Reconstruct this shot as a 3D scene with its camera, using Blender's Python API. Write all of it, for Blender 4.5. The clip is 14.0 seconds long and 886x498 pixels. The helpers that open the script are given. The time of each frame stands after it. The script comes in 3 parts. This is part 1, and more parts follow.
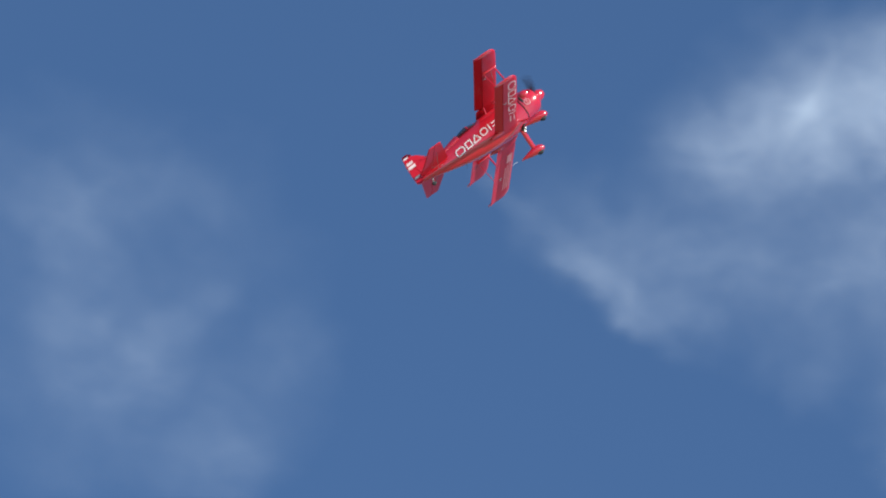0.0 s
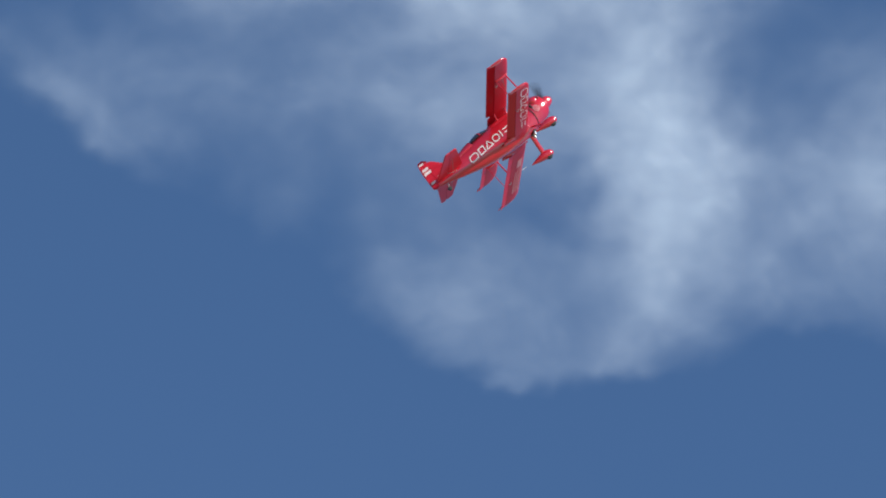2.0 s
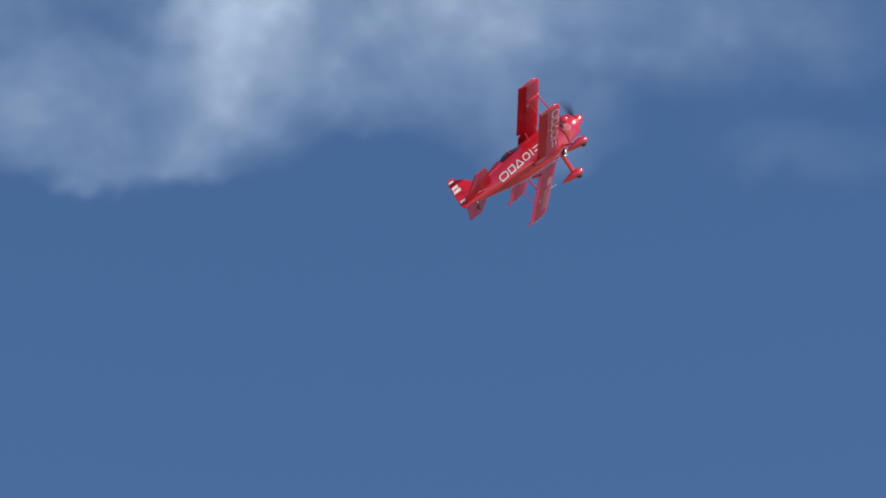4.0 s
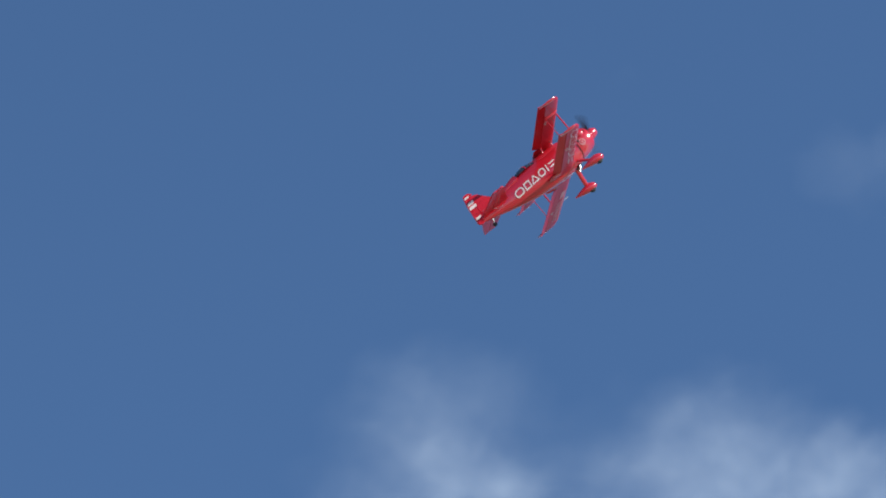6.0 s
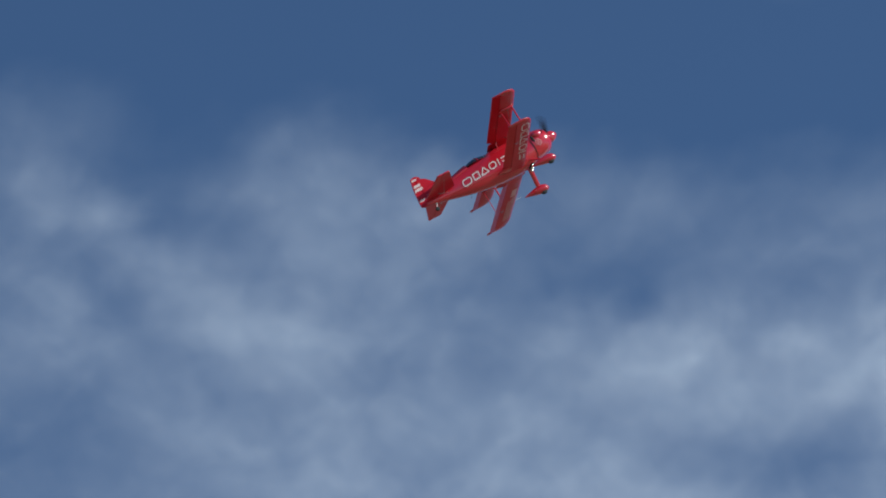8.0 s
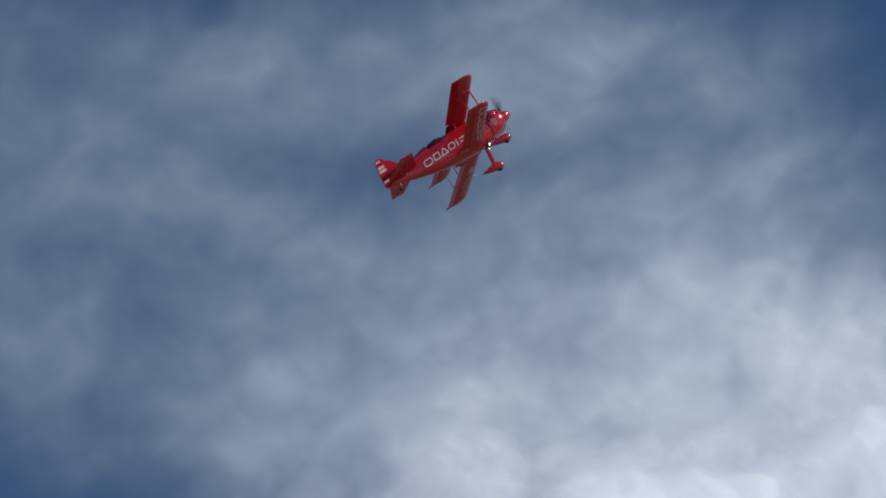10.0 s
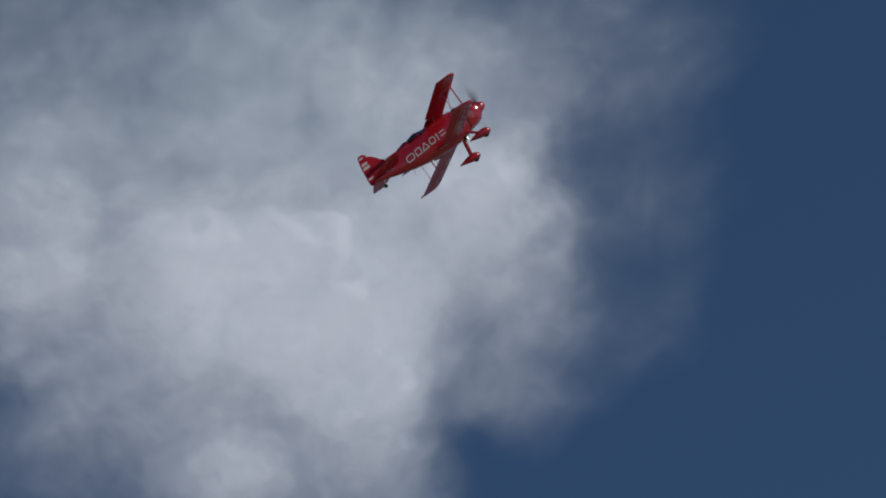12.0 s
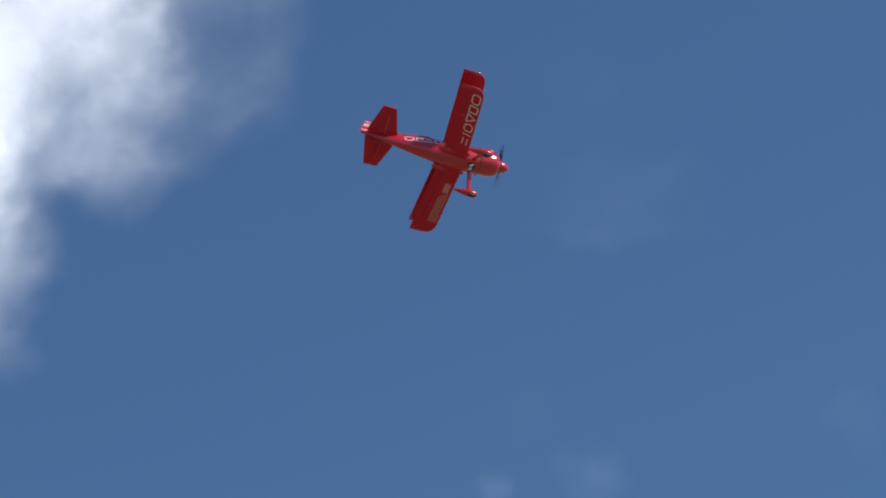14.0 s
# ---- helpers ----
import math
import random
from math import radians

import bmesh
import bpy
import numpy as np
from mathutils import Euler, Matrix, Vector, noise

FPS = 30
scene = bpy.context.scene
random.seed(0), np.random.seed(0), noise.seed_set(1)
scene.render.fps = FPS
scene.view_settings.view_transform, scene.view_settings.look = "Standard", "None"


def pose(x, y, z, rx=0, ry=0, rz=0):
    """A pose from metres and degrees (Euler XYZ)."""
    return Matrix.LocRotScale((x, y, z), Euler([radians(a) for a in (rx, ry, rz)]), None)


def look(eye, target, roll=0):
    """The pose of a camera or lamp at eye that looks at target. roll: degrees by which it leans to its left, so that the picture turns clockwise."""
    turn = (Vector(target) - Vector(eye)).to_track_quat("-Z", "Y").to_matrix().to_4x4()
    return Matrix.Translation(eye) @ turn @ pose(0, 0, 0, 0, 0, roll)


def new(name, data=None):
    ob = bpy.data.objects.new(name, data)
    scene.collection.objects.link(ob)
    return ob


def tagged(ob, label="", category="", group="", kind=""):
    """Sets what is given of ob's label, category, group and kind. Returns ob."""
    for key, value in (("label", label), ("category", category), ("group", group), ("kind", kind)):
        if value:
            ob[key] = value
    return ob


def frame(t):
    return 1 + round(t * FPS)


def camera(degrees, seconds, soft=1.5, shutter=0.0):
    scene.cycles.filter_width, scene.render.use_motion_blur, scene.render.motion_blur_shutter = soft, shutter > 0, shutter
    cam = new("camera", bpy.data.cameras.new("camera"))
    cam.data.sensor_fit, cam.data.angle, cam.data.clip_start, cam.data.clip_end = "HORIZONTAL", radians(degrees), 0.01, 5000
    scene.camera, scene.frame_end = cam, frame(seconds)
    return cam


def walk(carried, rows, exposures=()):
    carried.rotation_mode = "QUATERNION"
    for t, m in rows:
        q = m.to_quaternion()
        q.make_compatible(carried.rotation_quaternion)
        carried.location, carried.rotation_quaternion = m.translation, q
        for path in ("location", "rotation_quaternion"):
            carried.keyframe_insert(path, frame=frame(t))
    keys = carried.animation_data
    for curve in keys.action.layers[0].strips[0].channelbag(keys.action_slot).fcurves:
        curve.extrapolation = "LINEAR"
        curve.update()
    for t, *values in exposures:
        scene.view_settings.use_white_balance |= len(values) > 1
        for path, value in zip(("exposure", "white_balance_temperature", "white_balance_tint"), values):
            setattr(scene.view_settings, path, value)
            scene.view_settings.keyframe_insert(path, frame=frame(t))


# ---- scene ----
SUN_AZIMUTH, SUN_HEIGHT = 141.0, 38.0


def aim(azimuth, height, lean):
    """The hand-held camera at eye height, turned to an azimuth (clockwise from +y) and a height, leaning a little."""
    a, h = radians(azimuth), radians(height)
    eye = Vector((0, 0, 1.7))
    return look(eye, eye + 100 * Vector((math.sin(a) * math.cos(h), math.cos(a) * math.cos(h), math.sin(h))), lean)


cam = camera(10, 14.0, soft=1.9, shutter=0.75)
walk(cam, [
    (0.0, aim(1.095, 45.456, 16.499)),
    (0.5, aim(3.673, 45.370, 14.663)),
    (1.0, aim(5.937, 45.328, 13.053)),
    (1.5, aim(8.045, 45.187, 11.555)),
    (2.0, aim(9.996, 44.853, 10.175)),
    (2.5, aim(11.889, 44.521, 8.844)),
    (2.7, aim(12.643, 44.382, 8.316)),
    (3.4, aim(15.192, 43.850, 6.541)),
    (4.1, aim(17.448, 43.207, 4.986)),
    (4.8, aim(19.198, 42.390, 3.796)),
    (5.0, aim(19.568, 42.119, 3.548)),
    (5.5, aim(20.605, 41.458, 2.857)),
    (6.0, aim(22.046, 40.940, 1.908)),
    (6.5, aim(23.560, 40.214, 0.923)),
    (7.0, aim(25.000, 39.500, 0.000)),
    (7.5, aim(26.434, 38.724, -0.905)),
    (7.7, aim(27.047, 38.369, -1.287)),
    (8.4, aim(29.021, 37.177, -2.496)),
    (9.1, aim(30.971, 35.923, -3.657)),
    (9.8, aim(32.981, 34.641, -4.818)),
    (10.0, aim(33.624, 34.248, -5.182)),
    (10.5, aim(35.017, 33.338, -5.957)),
    (11.0, aim(36.429, 32.428, -6.723)),
    (11.5, aim(37.701, 31.566, -7.397)),
    (12.0, aim(38.898, 30.744, -8.017)),
    (12.5, aim(40.044, 29.953, -8.596)),
    (13.0, aim(41.223, 29.146, -9.177)),
    (13.5, aim(42.294, 28.432, -9.693)),
    (14.0, aim(43.626, 27.380, -10.317)),
], exposures=[(t, stops, 6250, 3) for t, stops in (
    (0, 0.47), (1.5, 0.40), (2.7, 0.25), (4.8, 0.4), (6.5, 0.3), (7.7, -0.1), (9.8, -0.75), (11.0, -1.18),
    (11.5, -1.3), (12.0, -1.41), (12.5, -1.05), (13.0, -0.75), (13.5, -0.55), (14.0, -0.2))])

# ---- daylight ----
world = bpy.data.worlds.new("sky")
scene.world = world
world.use_nodes = True
sky = world.node_tree.nodes.new("ShaderNodeTexSky")
sky.sky_type, sky.sun_disc = "NISHITA", False
sky.sun_elevation, sky.sun_rotation = radians(SUN_HEIGHT), radians(SUN_AZIMUTH)
sky.altitude, sky.air_density, sky.dust_density, sky.ozone_density = 300, 0.8, 0.0, 5.5
background = world.node_tree.nodes["Background"]
background.inputs["Strength"].default_value = 0.124
world.node_tree.links.new(sky.outputs[0], background.inputs["Color"])

sun = new("sun", bpy.data.lights.new("sun", "SUN"))
sun.data.energy, sun.data.angle, sun.data.color = 5.0, radians(0.5), (1.0, 0.95, 0.87)
a, h = radians(SUN_AZIMUTH), radians(SUN_HEIGHT)
sun.matrix_world = look((100 * math.sin(a) * math.cos(h), 100 * math.cos(a) * math.cos(h), 100 * math.sin(h)), (0, 0, 0))


# ---- materials ----
def material(name, colour, rough=0.5, metal=0.0, coat=0.0, vary=0.12, scale=9.0, bump=0.0, bump_scale=60.0):
    """A painted, moulded or metal surface with stains at one scale and grain at another."""
    m = bpy.data.materials.new(name)
    m.use_nodes = True
    n, l = m.node_tree.nodes, m.node_tree.links
    b = n["Principled BSDF"]
    b.inputs["Metallic"].default_value = metal
    b.inputs["Coat Weight"].default_value = coat
    b.inputs["Coat Roughness"].default_value = 0.06
    co = n.new("ShaderNodeTexCoord")
    big, small = n.new("ShaderNodeTexNoise"), n.new("ShaderNodeTexNoise")
    big.inputs["Scale"].default_value, big.inputs["Detail"].default_value = scale, 5
    small.inputs["Scale"].default_value, small.inputs["Detail"].default_value = bump_scale, 4
    l.new(co.outputs["Object"], big.inputs["Vector"])
    l.new(co.outputs["Object"], small.inputs["Vector"])
    mix = n.new("ShaderNodeMix")
    mix.data_type = "RGBA"
    mix.inputs["A"].default_value = (*[c * (1 - vary) for c in colour], 1)
    mix.inputs["B"].default_value = (*[min(1, c * (1 + vary)) for c in colour], 1)
    l.new(big.outputs["Fac"], mix.inputs["Factor"])
    l.new(mix.outputs["Result"], b.inputs["Base Color"])
    spread = n.new("ShaderNodeMapRange")
    spread.inputs["To Min"].default_value, spread.inputs["To Max"].default_value = rough * 0.75, min(1, rough * 1.25)
    l.new(small.outputs["Fac"], spread.inputs["Value"])
    l.new(spread.outputs["Result"], b.inputs["Roughness"])
    if bump:
        bm_node = n.new("ShaderNodeBump")
        bm_node.inputs["Strength"].default_value, bm_node.inputs["Distance"].default_value = bump, 0.004
        l.new(small.outputs["Fac"], bm_node.inputs["Height"])
        l.new(bm_node.outputs["Normal"], b.inputs["Normal"])
    return m


def ribbed(name, colour):
    """Shrunk covering film over ribs that lie along the chord, one each 9 cm of span."""
    m = material(name, colour, 0.34, 0, 0.22, 0.12, 6.0)
    m.node_tree.nodes["Principled BSDF"].inputs["Specular IOR Level"].default_value = 0.14
    n, l = m.node_tree.nodes, m.node_tree.links
    co, sep, wave = n.new("ShaderNodeTexCoord"), n.new("ShaderNodeSeparateXYZ"), n.new("ShaderNodeMath")
    b = n.new("ShaderNodeBump")
    wave.operation = "PINGPONG"
    wave.inputs[1].default_value = 0.045
    l.new(co.outputs["Object"], sep.inputs[0])
    l.new(sep.outputs["Y"], wave.inputs[0])
    b.inputs["Strength"].default_value, b.inputs["Distance"].default_value = 0.25, 0.012
    l.new(wave.outputs[0], b.inputs["Height"])
    l.new(b.outputs["Normal"], n["Principled BSDF"].inputs["Normal"])
    return m


RED = (0.52, 0.011, 0.025)
red_film = ribbed("red_covering_film", RED)
red_paint = material("red_gloss_paint", RED, 0.2, 0, 0.7, 0.08, 5.0, 0.03)
white_film = material("white_film", (0.80, 0.78, 0.76), 0.3, 0, 0.3, 0.05)
pinkish_white = material("pinkish_white_film", (0.74, 0.58, 0.56), 0.4, 0, 0.2, 0.25, 40)
faded_film = material("pale_translucent_film", (0.62, 0.22, 0.22), 0.35, 0, 0.3, 0.1)
black_rubber = material("black_rubber", (0.02, 0.02, 0.022), 0.8, 0, 0, 0.2, 30, 0.2)
black_carbon = material("black_carbon", (0.018, 0.018, 0.02), 0.75, 0, 0.0, 0.15, 30)
# near-black colour stands in for the shade inside openings and gaps
dark_hole = material("opening_shade", (0.012, 0.011, 0.011), 0.9, 0, 0, 0.3)
steel = material("polished_steel", (0.80, 0.80, 0.81), 0.32, 1.0, 0, 0.1, 20)
wire_steel = material("steel_wire", (0.30, 0.30, 0.31), 0.6, 1.0, 0, 0.1, 20)
canopy_tint = material("smoked_canopy", (0.03, 0.035, 0.045), 0.06, 0, 1.0, 0.1)
# assumed dry-grass ground, out of view, kept pale to bounce light onto undersides
bounce_mat = material("bounce_ground", (0.21, 0.195, 0.12), 0.9, 0, 0, 0.45, 0.15, 0.6, 9.0)


def cloud_material(name, fraying, curling, tint):
    """Water droplets: white, partly lit by the sun from either side but mostly glowing, as thick as the mesh's density
    says, frayed by two noises.
    """
    m = bpy.data.materials.new(name)
    m.use_nodes = True
    n, l = m.node_tree.nodes, m.node_tree.links
    n.remove(n["Principled BSDF"])
    out = n["Material Output"]
    density, co = n.new("ShaderNodeAttribute"), n.new("ShaderNodeTexCoord")
    density.attribute_name = "vapour"
    fray, curl = n.new("ShaderNodeTexNoise"), n.new("ShaderNodeTexNoise")
    fray.inputs["Scale"].default_value, fray.inputs["Detail"].default_value = 0.014, 9
    fray.inputs["Roughness"].default_value, fray.inputs["Distortion"].default_value = 0.58, 1.2
    curl.inputs["Scale"].default_value, curl.inputs["Detail"].default_value = 0.07, 5
    curl.inputs["Distortion"].default_value = 0.8
    for t in (fray, curl):
        l.new(co.outputs["Object"], t.inputs["Vector"])

    def calc(op, a_in, b_in):
        node = n.new("ShaderNodeMath")
        node.operation = op
        for i, v in enumerate((a_in, b_in)):
            if isinstance(v, (int, float)):
                node.inputs[i].default_value = v
            else:
                l.new(v, node.inputs[i])
        return node.outputs[0]

    noise_sum = calc("ADD", calc("MULTIPLY", calc("SUBTRACT", fray.outputs["Fac"], 0.5), fraying),
                     calc("MULTIPLY", calc("SUBTRACT", curl.outputs["Fac"], 0.5), curling))
    # thin parts fray most, the thick core stays closed
    d = density.outputs["Fac"]
    room = calc("MULTIPLY", d, calc("SUBTRACT", 1.15, d))
    alpha = calc("ADD", d, calc("MULTIPLY", noise_sum, calc("MULTIPLY", room, 0.9)))
    node = n.new("ShaderNodeClamp")
    l.new(alpha, node.inputs[0])
    white, through_light, clear = n.new("ShaderNodeBsdfDiffuse"), n.new("ShaderNodeBsdfTranslucent"), n.new("ShaderNodeBsdfTransparent")
    white.inputs["Color"].default_value = through_light.inputs["Color"].default_value = (0.93, 0.93, 0.94, 1)
    both, mix = n.new("ShaderNodeMixShader"), n.new("ShaderNodeMixShader")
    both.inputs[0].default_value = 0.4
    # added emission stands in for sunlight scattered many times inside the cloud
    glow, body = n.new("ShaderNodeEmission"), n.new("ShaderNodeMixShader")
    glow.inputs["Color"].default_value, glow.inputs["Strength"].default_value = (*tint, 1), 1.56
    body.inputs[0].default_value = 0.75
    l.new(both.outputs[0], body.inputs[1])
    l.new(glow.outputs[0], body.inputs[2])
    l.new(white.outputs[0], both.inputs[1])
    l.new(through_light.outputs[0], both.inputs[2])
    l.new(node.outputs[0], mix.inputs[0])
    l.new(clear.outputs[0], mix.inputs[1])
    l.new(body.outputs[0], mix.inputs[2])
    l.new(mix.outputs[0], out.inputs["Surface"])
    return m


thin_cloud = cloud_material("thin_vapour", 0.6, 0.3, (0.86, 0.94, 1.07))
thick_cloud = cloud_material("thick_vapour", 0.8, 0.75, (0.93, 0.932, 1.075))


# ---- mesh helpers ----
def part(name, bm, mat, parent=None, label="", smooth=True):
    """Links a bmesh as one mesh object, under a thing or a part where one is given."""
    me = bpy.data.meshes.new(name)
    bmesh.ops.recalc_face_normals(bm, faces=bm.faces)
    bm.to_mesh(me)
    bm.free()
    for p in me.polygons:
        p.use_smooth = smooth
    if smooth:
        me.set_sharp_from_angle(angle=radians(38))
    me.materials.append(mat)
    ob = new(name, me)
    ob.parent = parent
    return tagged(ob, label) if label else ob


def rings(bm, loops, close=True, caps=True):
    """Skin over a row of closed loops that have the same number of points."""
    rows = [[bm.verts.new(p) for p in loop] for loop in loops]
    count = len(rows[0])
    for r0, r1 in zip(rows, rows[1:]):
        for i in range(count if close else count - 1):
            j = (i + 1) % count
            bm.faces.new((r0[i], r0[j], r1[j], r1[i]))
    if caps:
        bm.faces.new(rows[0][::-1])
        bm.faces.new(rows[-1])
    return rows


def oval(x, y, z, w, top, bottom, power=2.4, count=28):
    """A rounded section across the x axis."""
    pts = []
    for i in range(count):
        t = 2 * math.pi * i / count
        c, s = math.cos(t), math.sin(t)
        k = 2 / power
        hgt = top if s > 0 else bottom
        pts.append((x, y + w * math.copysign(abs(c) ** k, c), z + hgt * math.copysign(abs(s) ** k, s)))
    return pts


def rod(bm, p, q, r, count=8, flat=1.0, along=(1, 0, 0)):
    """A strut or wire from p to q; flat squeezes it across the given direction into a streamlined section."""
    p, q = Vector(p), Vector(q)
    d = (q - p).normalized()
    u = Vector(along) - d * Vector(along).dot(d)
    u = u.normalized() if u.length > 1e-4 else d.orthogonal().normalized()
    v = d.cross(u)
    loops = []
    for c in (p, q):
        loops.append([c + u * r * math.cos(2 * math.pi * i / count) + v * r * flat * math.sin(2 * math.pi * i / count) for i in range(count)])
    rings(bm, loops)


def foil(x_front, chord, y, z, thick, start=0.0, end=1.0, count=9):
    """A symmetrical wing section from start to end of its chord, as one closed loop."""
    def half(c):
        return 5 * thick * chord * (0.2969 * math.sqrt(c) - 0.126 * c - 0.3516 * c * c + 0.2843 * c ** 3 - 0.1015 * c ** 4) + 0.0008
    steps = [start + (end - start) * (1 - math.cos(math.pi * i / count)) / 2 for i in range(count + 1)]
    up = [(x_front - c * chord, y, z + half(c)) for c in steps]
    low = [(x_front - c * chord, y, z - half(c)) for c in steps[::-1]]
    return up + low


# ---- ground ----
def ground():
    bm = bmesh.new()
    edges = [0, 20, 60, 160, 400, 1000, 2200, 4500]
    around = 48
    rows = [[bm.verts.new((r * math.sin(2 * math.pi * i / around), r * math.cos(2 * math.pi * i / around), 0)) for i in range(around)] for r in edges[1:]]
    mid = bm.verts.new((0, 0, 0))
    for i in range(around):
        bm.faces.new((mid, rows[0][i], rows[0][(i + 1) % around]))
        for r0, r1 in zip(rows, rows[1:]):
            bm.faces.new((r0[i], r1[i], r1[(i + 1) % around], r0[(i + 1) % around]))
    tagged(part("ground", bm, bounce_mat), "flat unseen ground, coloured as dry grass to bounce light upward", "ground", kind="structure")


ground()


# ---- clouds ----
def lattice(x, y):
    """Smooth gradient noise on a plane, for arrays."""
    xi, yi = np.floor(x).astype(int), np.floor(y).astype(int)
    xf, yf = x - xi, y - yi
    table = np.random.RandomState(5).permutation(256)

    def grad(ix, iy, dx, dy):
        g = table[(table[ix % 256] + iy) % 256] * (2 * np.pi / 256)
        return np.cos(g) * dx + np.sin(g) * dy

    u, v = xf ** 3 * (xf * (xf * 6 - 15) + 10), yf ** 3 * (yf * (yf * 6 - 15) + 10)
    low = grad(xi, yi, xf, yf) * (1 - u) + grad(xi + 1, yi, xf - 1, yf) * u
    high = grad(xi, yi + 1, xf, yf - 1) * (1 - u) + grad(xi + 1, yi + 1, xf - 1, yf - 1) * u
    return 1.5 * (low * (1 - v) + high * v)


def billows(x, y, octaves, gain=0.5):
    total, amount = np.zeros_like(x), 1.0
    for o in range(octaves):
        total += amount * lattice(x * 2 ** o + 17.3 * o, y * 2 ** o - 9.1 * o)
        amount *= gain
    return total


class puffs:
    """The soft lumps that make up one cloud: azimuth, height, half-width, half-height in degrees, thickness (below 0: a gap), lean, and how firm its edge is."""

    def __init__(self):
        self.lumps = []

    def add(self, azimuth, height, wide, high, thick, lean=0, firm=1.25):
        self.lumps.append((azimuth, height, wide, high, thick, lean, firm))

    def density(self, az, el):
        # the lumps' outlines are bent and frayed by noise before they are joined
        flat = az * np.cos(np.radians(el))
        wx = flat + 0.16 * billows(flat * 0.7, el * 0.7, 3) + 0.10 * billows(flat * 2.4 + 40, el * 2.4, 3)
        wy = el + 0.16 * billows(flat * 0.7 + 80, el * 0.7 + 30, 3) + 0.10 * billows(flat * 2.4, el * 2.4 + 60, 3)
        clear = np.ones_like(az)
        for a0, e0, w, h, s, lean, firm in self.lumps:
            c0, s0 = math.cos(radians(lean)), math.sin(radians(lean))
            dx, dy = wx - a0 * np.cos(np.radians(el)), wy - e0
            p, q = (dx * c0 - dy * s0) / w, (dx * s0 + dy * c0) / h
            clear *= 1 - s * np.exp(-0.9 * (p * p + q * q) ** firm)
        # thicker and thinner streaks, drawn out by the wind
        depth = -np.log(np.clip(clear, 0.02, 1))
        bend = 0.35 * billows(flat * 0.6 + 11, el * 0.6 + 5, 3)
        depth *= np.exp(0.34 * billows(flat * 1.1 + bend + 7, el * 1.5 - bend - 3, 4))
        return np.clip(1 - np.exp(-depth), 0, 0.96)


def cloud(lumps, away, label, step=0.06, mat=None):
    """One cloud as a lumpy sheet far off: thick where its lumps are, open where the air is clear."""
    a = np.array([p[:4] for p in lumps.lumps])
    reach = 2.3
    cosine = math.cos(radians(a[:, 1].mean()))
    az = np.arange((a[:, 0] - reach * a[:, 2] / cosine).min(), (a[:, 0] + reach * a[:, 2] / cosine).max(), step / cosine)
    el = np.arange((a[:, 1] - reach * a[:, 3]).min(), (a[:, 1] + reach * a[:, 3]).max(), step)
    az, el = np.meshgrid(az, el)
    d = lumps.density(az, el)
    far = away - 90 * d - 14 * billows(az * 0.9, el * 1.1, 4)
    x, y, z = (far * np.sin(np.radians(az)) * np.cos(np.radians(el)), far * np.cos(np.radians(az)) * np.cos(np.radians(el)), 1.7 + far * np.sin(np.radians(el)))
    number = np.arange(az.size).reshape(az.shape)
    corners = np.stack([number[:-1, :-1], number[:-1, 1:], number[1:, 1:], number[1:, :-1]], -1).reshape(-1, 4)
    faces = corners[d.ravel()[corners].max(1) > 0.006]
    used = np.unique(faces)
    place = np.full(az.size, -1)
    place[used] = np.arange(used.size)
    me = bpy.data.meshes.new("cloud")
    me.from_pydata(np.stack([x, y, z], -1).reshape(-1, 3)[used].tolist(), [], place[faces].tolist())
    attribute = me.attributes.new("vapour", "FLOAT", "POINT")
    attribute.data.foreach_set("value", np.clip(d.ravel()[used] - 0.006, 0, 1).astype(np.float32))
    me.polygons.foreach_set("use_smooth", [True] * len(me.polygons))
    me.materials.append(mat or thin_cloud)
    return tagged(new("cloud", me), label, "cloud", "clouds in the sky", "structure")


wisp_left = puffs()
wisp_left.add(-4.36, 43.90, 0.45, 1.21, 0.031, -20)
wisp_left.add(-4.20, 43.40, 0.25, 0.45, 0.02, -10)
wisp_left.add(-4.18, 44.83, 0.83, 0.57, 0.014, -20)
wisp_left.add(-2.52, 43.77, 0.57, 0.29, 0.027, -49)
wisp_left.add(-3.03, 43.10, 1.15, 0.45, 0.025, -19)
wisp_left.add(-1.40, 42.36, 0.51, 0.51, 0.034, 2)
wisp_left.add(-3.06, 42.21, 0.96, 0.64, 0.013, -19)
wisp_left.add(-5.68, 44.77, 0.57, 0.76, 0.01, -21)
wisp_left.add(-0.75, 43.99, 0.38, 0.38, 0.014, -18)
wisp_left.add(-0.90, 43.08, 0.76, 0.70, 0.01, -18)
wisp_left.add(-2.91, 45.16, 0.38, 0.51, 0.008, -19)
wisp_left.add(-3.57, 43.63, 2.10, 2.23, 0.027, -20)
veil = puffs()
veil.add(10.22, 48.74, 2.68, 0.83, 0.096, -5, 1.5)
veil.add(7.97, 48.06, 1.27, 0.70, 0.181, -2)
veil.add(12.05, 48.03, 1.40, 0.70, 0.162, -9)
veil.add(9.57, 47.56, 0.96, 0.45, 0.075, 5)
veil.add(5.80, 47.55, 1.02, 0.57, 0.123, -13)
veil.add(4.61, 47.09, 0.57, 0.38, 0.021, -14)
veil.add(1.76, 46.23, 0.57, 0.15, 0.021, 36)
veil.add(3.00, 45.78, 0.70, 0.19, 0.029, 30)
veil.add(4.06, 45.45, 0.70, 0.23, 0.04, 26)
veil.add(4.65, 45.39, 0.51, 0.24, 0.04, 1)
veil.add(3.67, 46.00, 1.08, 0.57, 0.032, 25)
veil.add(5.21, 45.94, 0.96, 0.51, 0.023, -14)
veil.add(5.42, 45.32, 0.38, 0.32, 0.017, 17)
